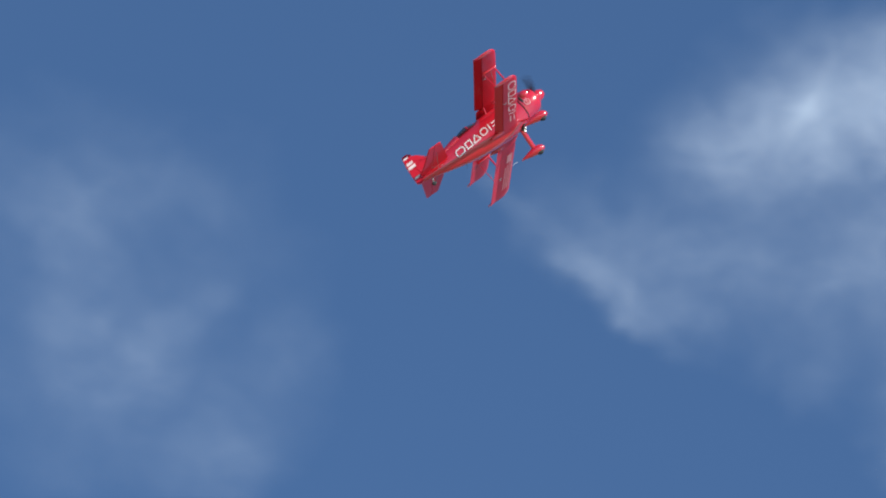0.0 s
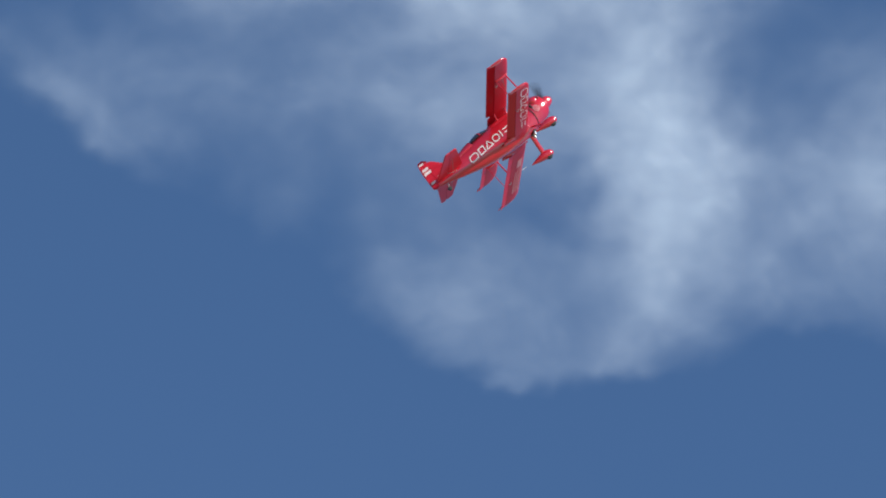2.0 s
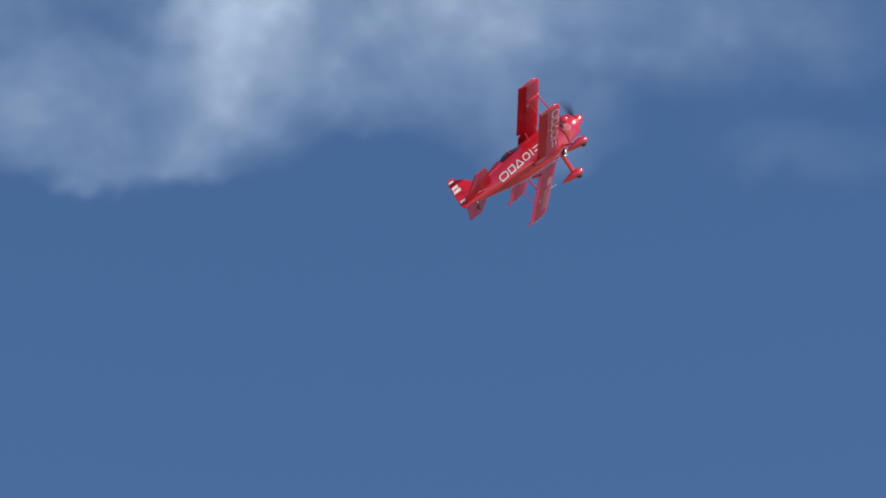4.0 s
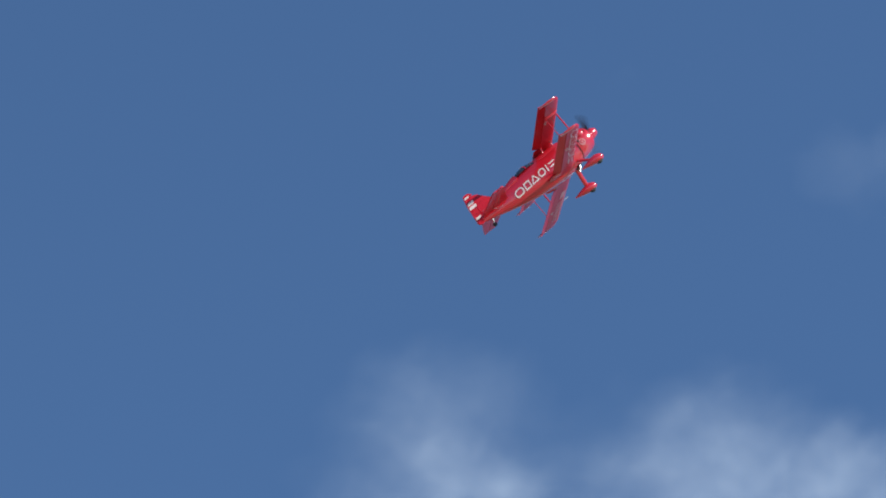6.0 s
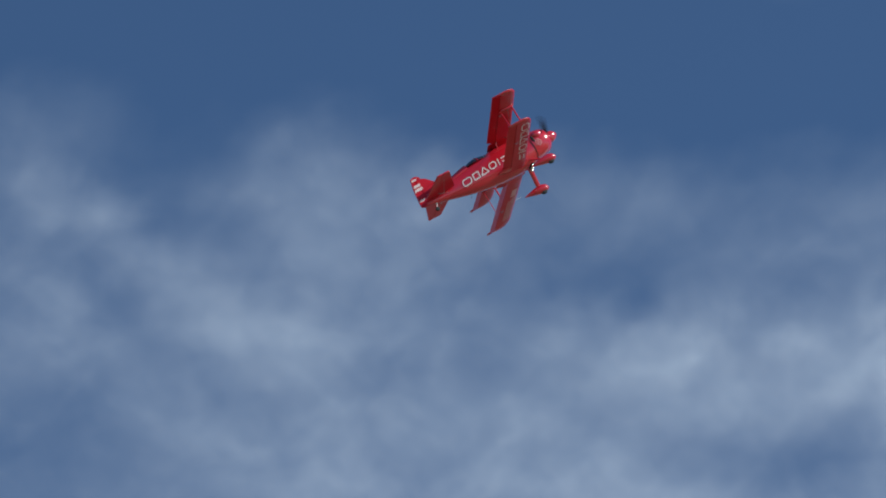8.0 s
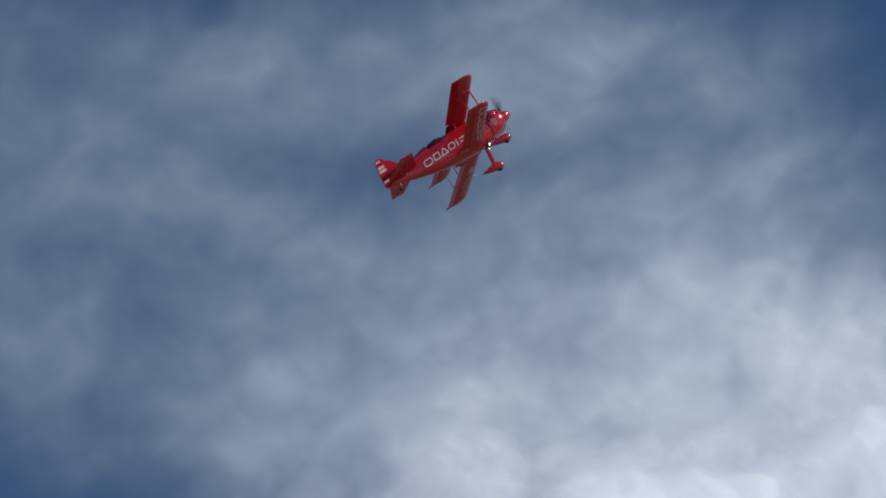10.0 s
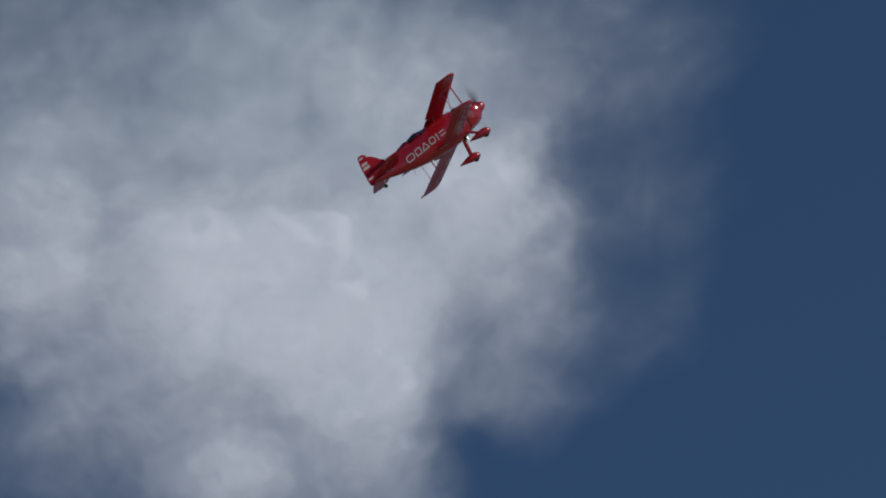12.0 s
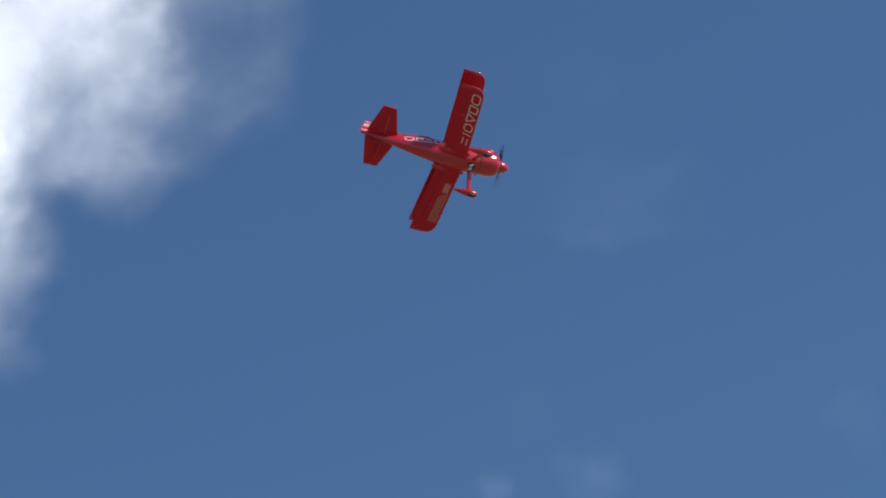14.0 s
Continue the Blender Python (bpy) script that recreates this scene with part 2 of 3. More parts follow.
veil.add(6.88, 45.42, 0.70, 0.64, 0.018, 8)
veil.add(7.32, 44.90, 0.38, 0.38, 0.012, -12)
veil.add(8.27, 46.41, 1.02, 0.76, 0.043, -11)
veil.add(11.24, 46.59, 1.40, 0.70, 0.09, -9)
veil.add(9.67, 45.75, 0.96, 0.70, 0.041, -10)
veil.add(9.44, 44.88, 0.83, 0.57, 0.024, -11)
veil.add(11.96, 44.45, 2.10, 0.84, 0.069, -6, 3)
veil.add(10.12, 44.17, 0.70, 0.35, 0.045, 25)
veil.add(10.96, 43.67, 0.76, 0.17, 0.031, 3)
veil.add(12.55, 43.77, 0.76, 0.14, 0.031, -8)
veil.add(13.32, 43.95, 0.19, 0.23, 0.025, -8)
veil.add(13.31, 46.33, 0.83, 1.34, 0.229, -18, 1.5)
veil.add(13.34, 45.24, 0.51, 0.70, 0.045, 12)
veil.add(13.75, 44.57, 0.45, 0.35, 0.032, -38)
veil.add(15.53, 45.88, 1.78, 0.96, 0.032, 4, 1.8)
veil.add(15.67, 44.99, 1.02, 0.35, 0.028, 2, 2)
veil.add(17.76, 44.88, 0.76, 0.57, 0.029, 25, 1.6)
veil.add(17.27, 46.64, 1.40, 1.27, 0.11, -5)
veil.add(6.51, 46.46, 2.23, 0.57, 0.038, -13)
veil.add(9.25, 46.78, 0.96, 0.51, 0.028, -11)
veil.add(7.03, 45.69, 0.64, 0.76, 0.011, -12)
veil.add(11.53, 47.18, 1.27, 0.51, 0.039, -9)
veil.add(18.63, 44.81, 0.83, 0.51, 0.032, -4, 3)
veil.add(13.04, 44.05, 0.32, 0.32, 0.044, -8)
veil.add(23.05, 44.63, 1.40, 0.38, 0.022, -1)
veil.add(24.57, 44.64, 0.38, 0.32, 0.018, -0)
veil.add(15.24, 45.67, 2.55, 0.76, 0.035, -7)
veil.add(20.70, 46.11, 2.23, 0.76, 0.062, -3)
patch = puffs()
patch.add(24.66, 42.79, 0.38, 0.32, 0.008, -0)
patch.add(28.14, 41.96, 0.57, 0.38, 0.015, 2)
patch.add(29.83, 41.64, 1.27, 0.57, 0.024, 3)
patch.add(32.97, 40.62, 0.45, 0.29, 0.017, 15)
patch.add(14.97, 39.03, 1.27, 0.38, 0.004, -6)
bank = puffs()
bank.add(22.10, 39.06, 0.96, 0.70, 0.056, 8)
bank.add(22.45, 38.43, 0.70, 0.35, 0.066, 18)
bank.add(23.36, 37.81, 1.05, 0.42, 0.068, 37)
bank.add(24.49, 37.24, 1.05, 0.51, 0.057, 35)
bank.add(25.85, 36.35, 0.89, 0.54, 0.065, 51)
bank.add(21.92, 37.59, 1.15, 0.76, 0.088, 28)
bank.add(21.57, 36.37, 1.27, 0.76, 0.082, -2)
bank.add(23.31, 36.34, 1.15, 0.57, 0.047, 24)
bank.add(27.33, 38.11, 1.21, 1.05, 0.042, 1, 2.5)
bank.add(26.04, 38.96, 0.96, 0.57, 0.044, -19)
bank.add(25.22, 38.33, 0.57, 0.32, 0.032, 0)
bank.add(27.99, 38.29, 0.57, 0.38, 0.025, 2)
bank.add(27.70, 37.08, 1.21, 0.83, 0.037, 2)
bank.add(25.70, 37.37, 0.76, 0.57, 0.021, 0)
bank.add(27.04, 36.52, 0.45, 0.38, -0.032, 1)
bank.add(29.91, 36.63, 0.76, 0.57, 0.052, -17)
bank.add(31.49, 36.42, 0.76, 0.70, 0.059, 4)
bank.add(31.66, 37.44, 0.51, 0.57, 0.047, 4)
bank.add(32.79, 37.49, 0.57, 0.41, 0.048, -15)
bank.add(33.17, 36.57, 0.76, 0.96, 0.04, 5)
bank.add(30.11, 35.98, 1.59, 0.51, 0.033, 3)
bank.add(27.89, 35.86, 0.76, 0.45, 0.036, 2)
bank.add(31.96, 35.57, 1.27, 0.38, 0.037, 4)
bank.add(32.06, 38.24, 1.27, 0.45, 0.011, -6)
bank.add(23.96, 35.07, 2.55, 0.70, 0.072, -0)
bank.add(28.64, 34.95, 2.55, 0.64, 0.078, 2)
layer = puffs()
layer.add(28.48, 36.43, 1.66, 0.89, 0.049, 2, 1.5)
layer.add(31.73, 36.41, 1.59, 0.83, 0.126, 4, 1.5)
layer.add(35.21, 36.16, 1.66, 0.96, 0.287, 6, 1.5)
layer.add(37.93, 35.77, 1.27, 0.83, 0.133, 8)
layer.add(28.04, 35.42, 1.02, 0.57, 0.08, 2)
layer.add(29.84, 35.35, 0.83, 0.51, 0.099, 23)
layer.add(32.17, 34.27, 1.27, 0.70, 0.064, 4)
layer.add(34.59, 34.42, 1.27, 0.70, 0.149, 6)
layer.add(36.94, 34.52, 1.40, 0.70, 0.23, 7)
layer.add(38.76, 34.64, 0.89, 0.70, 0.067, 8)
layer.add(27.82, 33.70, 0.89, 0.76, 0.164, 22)
layer.add(29.76, 34.14, 0.51, 0.38, 0.036, 3)
layer.add(28.36, 32.28, 0.64, 0.51, 0.042, 2)
layer.add(31.14, 35.04, 0.45, 0.32, -0.038, 4)
layer.add(32.99, 34.73, 0.32, 0.38, -0.033, 5)
layer.add(36.72, 35.64, 0.70, 0.51, -0.061, 37)
layer.add(30.68, 37.17, 0.76, 0.25, -0.035, 3)
layer.add(25.33, 36.29, 1.59, 1.27, 0.115, 0)
layer.add(25.75, 38.19, 1.59, 0.96, 0.064, 0)
layer.add(29.79, 38.23, 2.23, 0.64, 0.074, 3)
layer.add(35.44, 37.87, 1.91, 0.64, 0.1, 6)
layer.add(36.02, 33.45, 2.87, 1.27, 0.073, 7, 1.5)
layer.add(31.79, 33.53, 1.59, 1.27, 0.094, 4)
layer.add(32.81, 32.18, 1.91, 0.76, 0.223, 5)
layer.add(37.02, 32.45, 2.23, 1.27, 0.31, 7, 1.5)
layer.add(28.85, 35.90, 2.55, 1.59, 0.036, 2)
layer.add(29.08, 33.02, 1.59, 1.27, 0.076, 3)
layer.add(31.90, 33.06, 1.66, 1.15, 0.131, 4)
layer.add(39.89, 34.04, 1.91, 0.83, 0.107, 9)
layer.add(41.64, 33.03, 1.27, 0.96, 0.041, 10)
layer.add(37.81, 33.19, 1.78, 0.83, 0.155, 8)
layer.add(31.27, 34.71, 1.02, 0.70, 0.07, 4)
cumulus = puffs()
cumulus.add(36.88, 30.46, 2.10, 1.40, 0.93, 7, 2)
cumulus.add(37.64, 29.54, 0.89, 0.89, 0.805, 7, 2)
cumulus.add(34.95, 31.17, 1.46, 0.83, 0.555, 6)
cumulus.add(39.27, 31.35, 0.96, 0.76, 0.888, 8, 1.5)
cumulus.add(39.73, 30.52, 0.70, 0.76, 0.395, 8, 1.5)
cumulus.add(39.99, 29.84, 0.57, 0.70, 0.157, 9)
cumulus.add(39.35, 29.14, 0.57, 0.38, 0.247, 8)
cumulus.add(40.24, 30.84, 0.38, 0.38, 0.317, 9)
cumulus.add(37.35, 28.61, 0.70, 0.64, 0.502, 17)
cumulus.add(35.96, 28.63, 0.70, 0.64, 0.674, 7)
cumulus.add(34.98, 29.56, 0.96, 0.57, 0.236, 6)
cumulus.add(34.36, 29.30, 0.76, 0.38, 0.109, 6)
cumulus.add(35.23, 28.57, 0.57, 0.38, 0.171, 6)
cumulus.add(36.68, 29.07, 0.45, 0.22, -0.342, 27)
cumulus.add(35.49, 32.47, 1.91, 0.57, 0.276, 16)
cumulus.add(37.12, 33.14, 1.66, 0.51, 0.141, 7)
cumulus.add(34.47, 33.45, 1.27, 0.57, 0.085, 6)
cumulus.add(38.54, 32.47, 1.15, 0.70, 0.45, 8)
cumulus.add(40.04, 32.29, 0.70, 0.57, 0.209, 29)
cumulus.add(33.62, 31.98, 0.83, 0.76, 0.434, 5)
cumulus.add(33.43, 30.91, 0.76, 0.70, 0.644, 5)
cumulus.add(36.18, 31.95, 0.76, 0.16, -0.214, 12)
cumulus.add(41.57, 32.66, 0.83, 0.64, 0.122, 9)
cumulus.add(42.09, 32.20, 0.45, 0.45, 0.051, 10)
cumulus.add(41.20, 31.16, 0.89, 1.02, 0.095, 9)
cumulus.add(42.02, 30.72, 0.57, 0.96, 0.021, 10)
cumulus.add(40.70, 29.23, 0.70, 0.38, 0.036, -21)
cumulus.add(41.44, 29.64, 0.57, 0.45, 0.031, 9)
cumulus.add(40.27, 28.90, 0.38, 0.25, 0.049, 9)
cumulus.add(42.80, 32.68, 0.51, 0.64, 0.018, 10)
cumulus.add(39.63, 28.59, 0.38, 0.32, 0.065, 8)
cumulus.add(33.41, 30.07, 0.64, 0.38, 0.203, 5)
cumulus.add(31.73, 31.15, 0.89, 0.57, 0.225, 4)
cumulus.add(30.98, 32.09, 0.76, 0.76, 0.113, 4)
cumulus.add(35.60, 27.58, 0.89, 0.32, 0.29, 7)
cumulus.add(37.62, 27.55, 0.38, 0.38, 0.105, 8)
cumulus.add(41.29, 29.34, 0.38, 0.11, 0.032, -21)
cumulus.add(42.02, 30.01, 0.22, 0.76, 0.019, 20)
cumulus.add(37.92, 28.04, 0.51, 0.38, 0.172, 28)
cumulus.add(36.74, 27.34, 0.45, 0.25, 0.129, 7)
cumulus.add(37.67, 27.30, 0.38, 0.22, 0.097, 38)
cumulus.add(38.21, 28.28, 0.38, 0.38, 0.1, 8)
cumulus.add(38.07, 26.88, 0.32, 0.38, 0.022, 8)
cumulus.add(35.96, 33.13, 2.87, 0.96, 0.079, 6, 1.5)
cumulus.add(39.00, 32.93, 1.59, 0.83, 0.156, 8)
cumulus.add(33.63, 29.29, 1.27, 0.83, 0.125, 5)
cumulus.add(34.53, 28.77, 1.08, 0.76, 0.15, 6)
cumulus.add(36.17, 27.90, 0.96, 0.38, 0.15, 7)
wisps = puffs()
wisps.add(44.95, 24.50, 0.38, 0.32, 0.04, 31)
wisps.add(43.76, 24.64, 0.25, 0.16, 0.05, 10)
wisps.add(48.40, 24.57, 0.38, 0.51, 0.016, 12)
wisps.add(44.28, 25.39, 0.45, 0.32, 0.012, 11)
wisps.add(46.01, 27.70, 0.96, 0.64, 0.011, 11)
wisps.add(45.90, 27.19, 1.27, 0.19, 0.01, 11)
wisps.add(41.68, 25.74, 0.64, 0.38, 0.006, 9)
wisps.add(45.89, 28.87, 0.45, 0.38, 0.013, 11)
wisps.add(45.68, 27.61, 0.96, 0.57, 0.008, 11)
cloud(wisp_left, 2500, "thin torn veil of pale vapour on blue sky")
cloud(veil, 2440, "broad ragged white cloud with a lobed lower edge")
cloud(patch, 2620, "faint patch of haze in clear blue sky")
cloud(bank, 2380, "streaky grey-white cloud bank rising in soft plumes")
cloud(layer, 2560, "broken grey cloud layer with blue gaps")
cloud(cumulus, 2320, "large bright cumulus cloud with frayed misty edges", mat=thick_cloud)
cloud(wisps, 2660, "faint wisps of cloud in clear blue sky")


# ---- the model biplane ----
plane = tagged(new("biplane"), "glossy red radio-controlled aerobatic biplane with white markings, flying nose-high", "biplane")

# wing numbers: leading edge at root, sweep back at the tip, chord, half span, height
UPPER = dict(front=0.222, sweep=0.088, chord=0.325, half=1.080, z=0.200)
LOWER = dict(front=0.145, sweep=0.076, chord=0.325, half=1.030, z=-0.203)
HINGE, AIL_IN, AIL_OUT = 0.69, 0.13, 0.965


def wing_at(w, y):
    """Front, chord at a distance from the middle; the tip's front corner is rounded off."""
    s = min(1, abs(y) / w["half"])
    front = w["front"] - w["sweep"] * s
    chord = w["chord"] * (1 - 0.03 * s)
    cut = 0.0
    if s > 0.88:
        cut = 0.42 * chord * (1 - math.sqrt(max(0, 1 - ((s - 0.88) / 0.12) ** 2)))
    return front - cut, chord - cut


def wing(name, w, label):
    bm = bmesh.new()
    tips = []
    for side in (-1, 1):
        tips.append(bmesh.new())
        stations = [0, 0.06, AIL_IN - 1e-3]
        stations2 = [AIL_IN + 1e-3, 0.3, 0.45, 0.6, 0.75, 0.86, 0.91, 0.94, AIL_OUT - 1e-3]
        stations3 = [AIL_OUT + 1e-3, 0.972, 0.98, 0.99, 0.997, 1.0]
        for group, end in ((stations, 1.0), (stations2, HINGE), (stations3, 1.0)):
            loops = []
            for s in group:
                y = s * w["half"]
                f, c = wing_at(w, y)
                full = w["chord"] * (1 - 0.03 * s)
                # the hinge line stays straight where the tip is rounded
                e = end if end == 1.0 else 1 - full * (1 - HINGE) / c
                thin = 0.115 if s < 0.965 else 0.115 * math.sqrt(max(0.04, 1 - ((s - 0.965) / 0.036) ** 2))
                loops.append([Vector((p[0], side * p[1], p[2])) for p in foil(f, c, y, w["z"], thin, 0, e)])
            rings(tips[-1] if group is stations3 else bm, loops)
    ob = part(name, bm, red_film, plane, label)
    for tip in tips:
        part("wing_tip", tip, red_paint, ob, "glossy rounded red wing tip")
    return ob


upper_wing = wing("upper_wing", UPPER, "swept red upper wing")
lower_wing = wing("lower_wing", LOWER, "red lower wing with pale marks underneath")


def aileron(w, side):
    """A hinged flap at the wing's rear, with its origin on the hinge line."""
    def hinge(s):
        y = s * w["half"]
        f, c = w["front"] - w["sweep"] * s, w["chord"] * (1 - 0.03 * s)
        return Vector((f - HINGE * c - 0.004, side * y, w["z"])), c
    p, _ = hinge(AIL_IN)
    q, _ = hinge(AIL_OUT)
    along = (q - p).normalized() * side
    turn = Matrix.Identity(3)
    z_axis = Vector((0, 0, 1))
    x_axis = along.cross(z_axis).normalized()
    turn.col[0], turn.col[1], turn.col[2] = x_axis, along, x_axis.cross(along)
    base = Matrix.Translation((p + q) / 2) @ turn.to_4x4()
    inverse = base.inverted()
    bm = bmesh.new()
    loops = []
    for s in (AIL_IN + 0.003, 0.3, 0.45, 0.6, 0.75, AIL_OUT - 0.003):
        f, c = w["front"] - w["sweep"] * s, w["chord"] * (1 - 0.03 * s)
        loops.append([inverse @ Vector((v[0], side * v[1], v[2])) for v in foil(f, c, s * w["half"], w["z"], 0.115, HINGE + 0.012, 1.0, 5)])
    rings(bm, loops)
    ob = part("aileron", bm, red_film, plane, "red hinged aileron")
    ob.matrix_basis = base
    return ob, base


ailerons = [(aileron(w, side), side) for w in (UPPER, LOWER) for side in (-1, 1)]


def fuselage():
    bm = bmesh.new()
    # x, middle height, half width, up, down, squareness
    sections = [(-1.15, 0.005, 0.014, 0.045, 0.055, 2.2), (-1.00, 0.000, 0.035, 0.068, 0.082, 2.25), (-0.80, -0.008, 0.062, 0.095, 0.128, 2.25),
                (-0.60, -0.018, 0.090, 0.132, 0.165, 2.25), (-0.40, -0.022, 0.115, 0.165, 0.195, 2.25), (-0.20, -0.022, 0.135, 0.170, 0.215, 2.25),
                (0.00, -0.018, 0.148, 0.165, 0.225, 2.25), (0.20, -0.010, 0.155, 0.160, 0.225, 2.25), (0.34, -0.005, 0.160, 0.160, 0.200, 2.25)]
    rings(bm, [oval(x, 0, z, w, up, down, k) for x, z, w, up, down, k in sections])
    return part("fuselage", bm, red_paint, plane, "red fuselage, deep at the wings and tapered to the tail")


fuselage()


def cowl():
    bm = bmesh.new()
    sections = [(0.343, 0.155, 0.155, 0.198), (0.36, 0.160, 0.160, 0.192), (0.44, 0.162, 0.160, 0.180), (0.53, 0.154, 0.152, 0.163), (0.585, 0.136, 0.136, 0.142),
                (0.612, 0.112, 0.112, 0.116), (0.618, 0.083, 0.083, 0.083), (0.600, 0.074, 0.074, 0.074)]
    rings(bm, [oval(x, 0, 0, w, up, down, 2.15) for x, w, up, down in sections])
    ob = part("cowl", bm, red_paint, plane, "round red engine cowl")
    for side in (-1, 1):
        # bulged cheek over the cylinder, with a black lump as an opening's shade behind it
        b2 = bmesh.new()
        bmesh.ops.create_icosphere(b2, subdivisions=3, radius=1, matrix=Matrix.Translation((0.465, side * 0.138, 0.030)) @ Matrix.Diagonal((0.078, 0.050, 0.052, 1)))
        part("cheek_bulge", b2, red_paint, ob)
        b3 = bmesh.new()
        bmesh.ops.create_icosphere(b3, subdivisions=2, radius=1, matrix=Matrix.Translation((0.385, side * 0.152, -0.005)) @ pose(0, 0, 0, 0, 0, side * 6) @ Matrix.Diagonal((0.022, 0.018, 0.050, 1)))
        part("cooling_outlet", b3, dark_hole, ob, "dark cooling outlet")
        b4 = bmesh.new()
        bmesh.ops.create_icosphere(b4, subdivisions=2, radius=1, matrix=Matrix.Translation((0.603, side * 0.098, 0.0)) @ Matrix.Diagonal((0.016, 0.024, 0.045, 1)))
        part("air_intake", b4, dark_hole, ob, "dark air intake")
        b6 = bmesh.new()
        bmesh.ops.create_icosphere(b6, subdivisions=2, radius=1, matrix=Matrix.Translation((0.535, side * 0.150, 0.028)) @ pose(0, 0, 0, 0, 0, side * -28) @ Matrix.Diagonal((0.010, 0.020, 0.024, 1)))
        part("cheek_inlet", b6, dark_hole, ob, "small dark inlet")
    b5 = bmesh.new()
    rings(b5, [oval(0.337, 0, -0.002, 0.1655, 0.171, 0.205, 2.3, 40), oval(0.343, 0, -0.002, 0.1665, 0.172, 0.206, 2.3, 40)])
    part("cowl_seam", b5, dark_hole, ob, "dark gap behind the cowl")
    return ob


cowl()


def spinner():
    bm = bmesh.new()
    sections = [(0.622, 0.074)] + [(0.63 + 0.135 * k / 9, 0.074 * math.sqrt(max(0.0, 1 - (k / 9) ** 1.9))) for k in range(9)] + [(0.764, 0.006)]
    rings(bm, [oval(x, 0, 0, r, r, r, 2.0, 24) for x, r in sections])
    return part("spinner", bm, red_paint, plane, "pointed red spinner")


spinner()


def propeller():
    hub_bm = bmesh.new()
    rings(hub_bm, [oval(x, 0, 0, r, r, r, 2.0, 16) for x, r in ((-0.012, 0.03), (0.012, 0.03))])
    hub = part("propeller", hub_bm, steel, plane, "spinning two-bladed black propeller")
    hub.matrix_basis = pose(0.640, 0, 0)
    for side in (-1, 1):
        bm = bmesh.new()
        loops = []
        for k in range(10):
            s = k / 9
            r = 0.03 + 0.255 * s
            width = 0.012 + 0.014 * math.sin(math.pi * min(1, s * 1.05) ** 0.8) * (1 if s < 0.95 else 0.6)
            twist = -radians(52 - 34 * s)
            ring = []
            for i in range(10):
                t = 2 * math.pi * i / 10
                u, v = width * math.cos(t), 0.0045 * math.sin(t)
                ring.append((u * math.sin(twist) + v * math.cos(twist), side * (u * math.cos(twist) - v * math.sin(twist)), side * r))
            loops.append(ring)
        rings(bm, loops)
        part("blade", bm, black_carbon, hub)
    return hub


prop = propeller()


def canopy():
    bm = bmesh.new()
    loops = []
    for k in range(11):
        s = k / 10
        x = -0.16 - 0.36 * s
        rise = 0.072 * math.sin(math.pi * min(1, 0.12 + 0.88 * s)) ** 0.7 if s < 1 else 0.01
        half = 0.098 * math.sin(math.pi * (0.14 + 0.78 * s)) ** 0.5
        base = 0.125
        loops.append([(x, half * math.cos(math.pi * i / 14), base + rise * math.sin(math.pi * i / 14)) for i in range(15)])
    rings(bm, loops)
    ob = part("canopy", bm, canopy_tint, plane, "dark smoked bubble canopy")
    b2 = bmesh.new()
    sections = [(-0.485, 0.094, 0.090), (-0.56, 0.084, 0.080), (-0.66, 0.069, 0.060), (-0.80, 0.050, 0.036), (-0.92, 0.035, 0.015)]
    rings(b2, [oval(x, 0, 0.095 + 0.06 * (x + 0.44), w, up, 0.03, 2.0, 20) for x, w, up in sections])
    b3 = bmesh.new()
    front = [(0.30, 0.090, 0.060), (0.22, 0.110, 0.076), (0.08, 0.116, 0.084), (-0.06, 0.112, 0.084), (-0.14, 0.104, 0.080), (-0.185, 0.090, 0.066)]
    rings(b3, [oval(x, 0, 0.100, w, up, 0.03, 2.1, 20) for x, w, up in front])
    part("forward_deck", b3, red_paint, plane, "red rounded deck under the upper wing")
    part("turtledeck", b2, red_paint, plane, "red rounded deck behind the canopy")
    return ob


canopy()


def plate(outline, thick, normal):
    """A thin rounded-edged panel from an outline in two axes, thick across the third."""
    bm = bmesh.new()
    def lift(p, t):
        return (p[0], t, p[1]) if normal == "y" else (p[0], p[1], t)
    mid = (sum(p[0] for p in outline) / len(outline), sum(p[1] for p in outline) / len(outline))
    loops = []
    for shrink, t in ((0.99, -thick / 2), (1.0, -thick / 4), (1.0, thick / 4), (0.99, thick / 2)):
        loops.append([lift((mid[0] + (p[0] - mid[0]) * shrink, mid[1] + (p[1] - mid[1]) * shrink), t) for p in outline])
    rings(bm, loops)
    return bm


def rounded(points, radius):
    """Rounds the corners of an outline by about a radius."""
    out = []
    for before, at, after in zip(points[-1:] + points[:-1], points, points[1:] + points[:1]):
        p, c, q = Vector(before), Vector(at), Vector(after)
        u, v = p - c, q - c
        ru, rv = min(radius, u.length * 0.45), min(radius, v.length * 0.45)
        a0, a1 = c + u.normalized() * ru, c + v.normalized() * rv
        for k in range(5):
            s = k / 4
            out.append(tuple(a0 * (1 - s) ** 2 + c * 2 * s * (1 - s) + a1 * s * s))
    return out


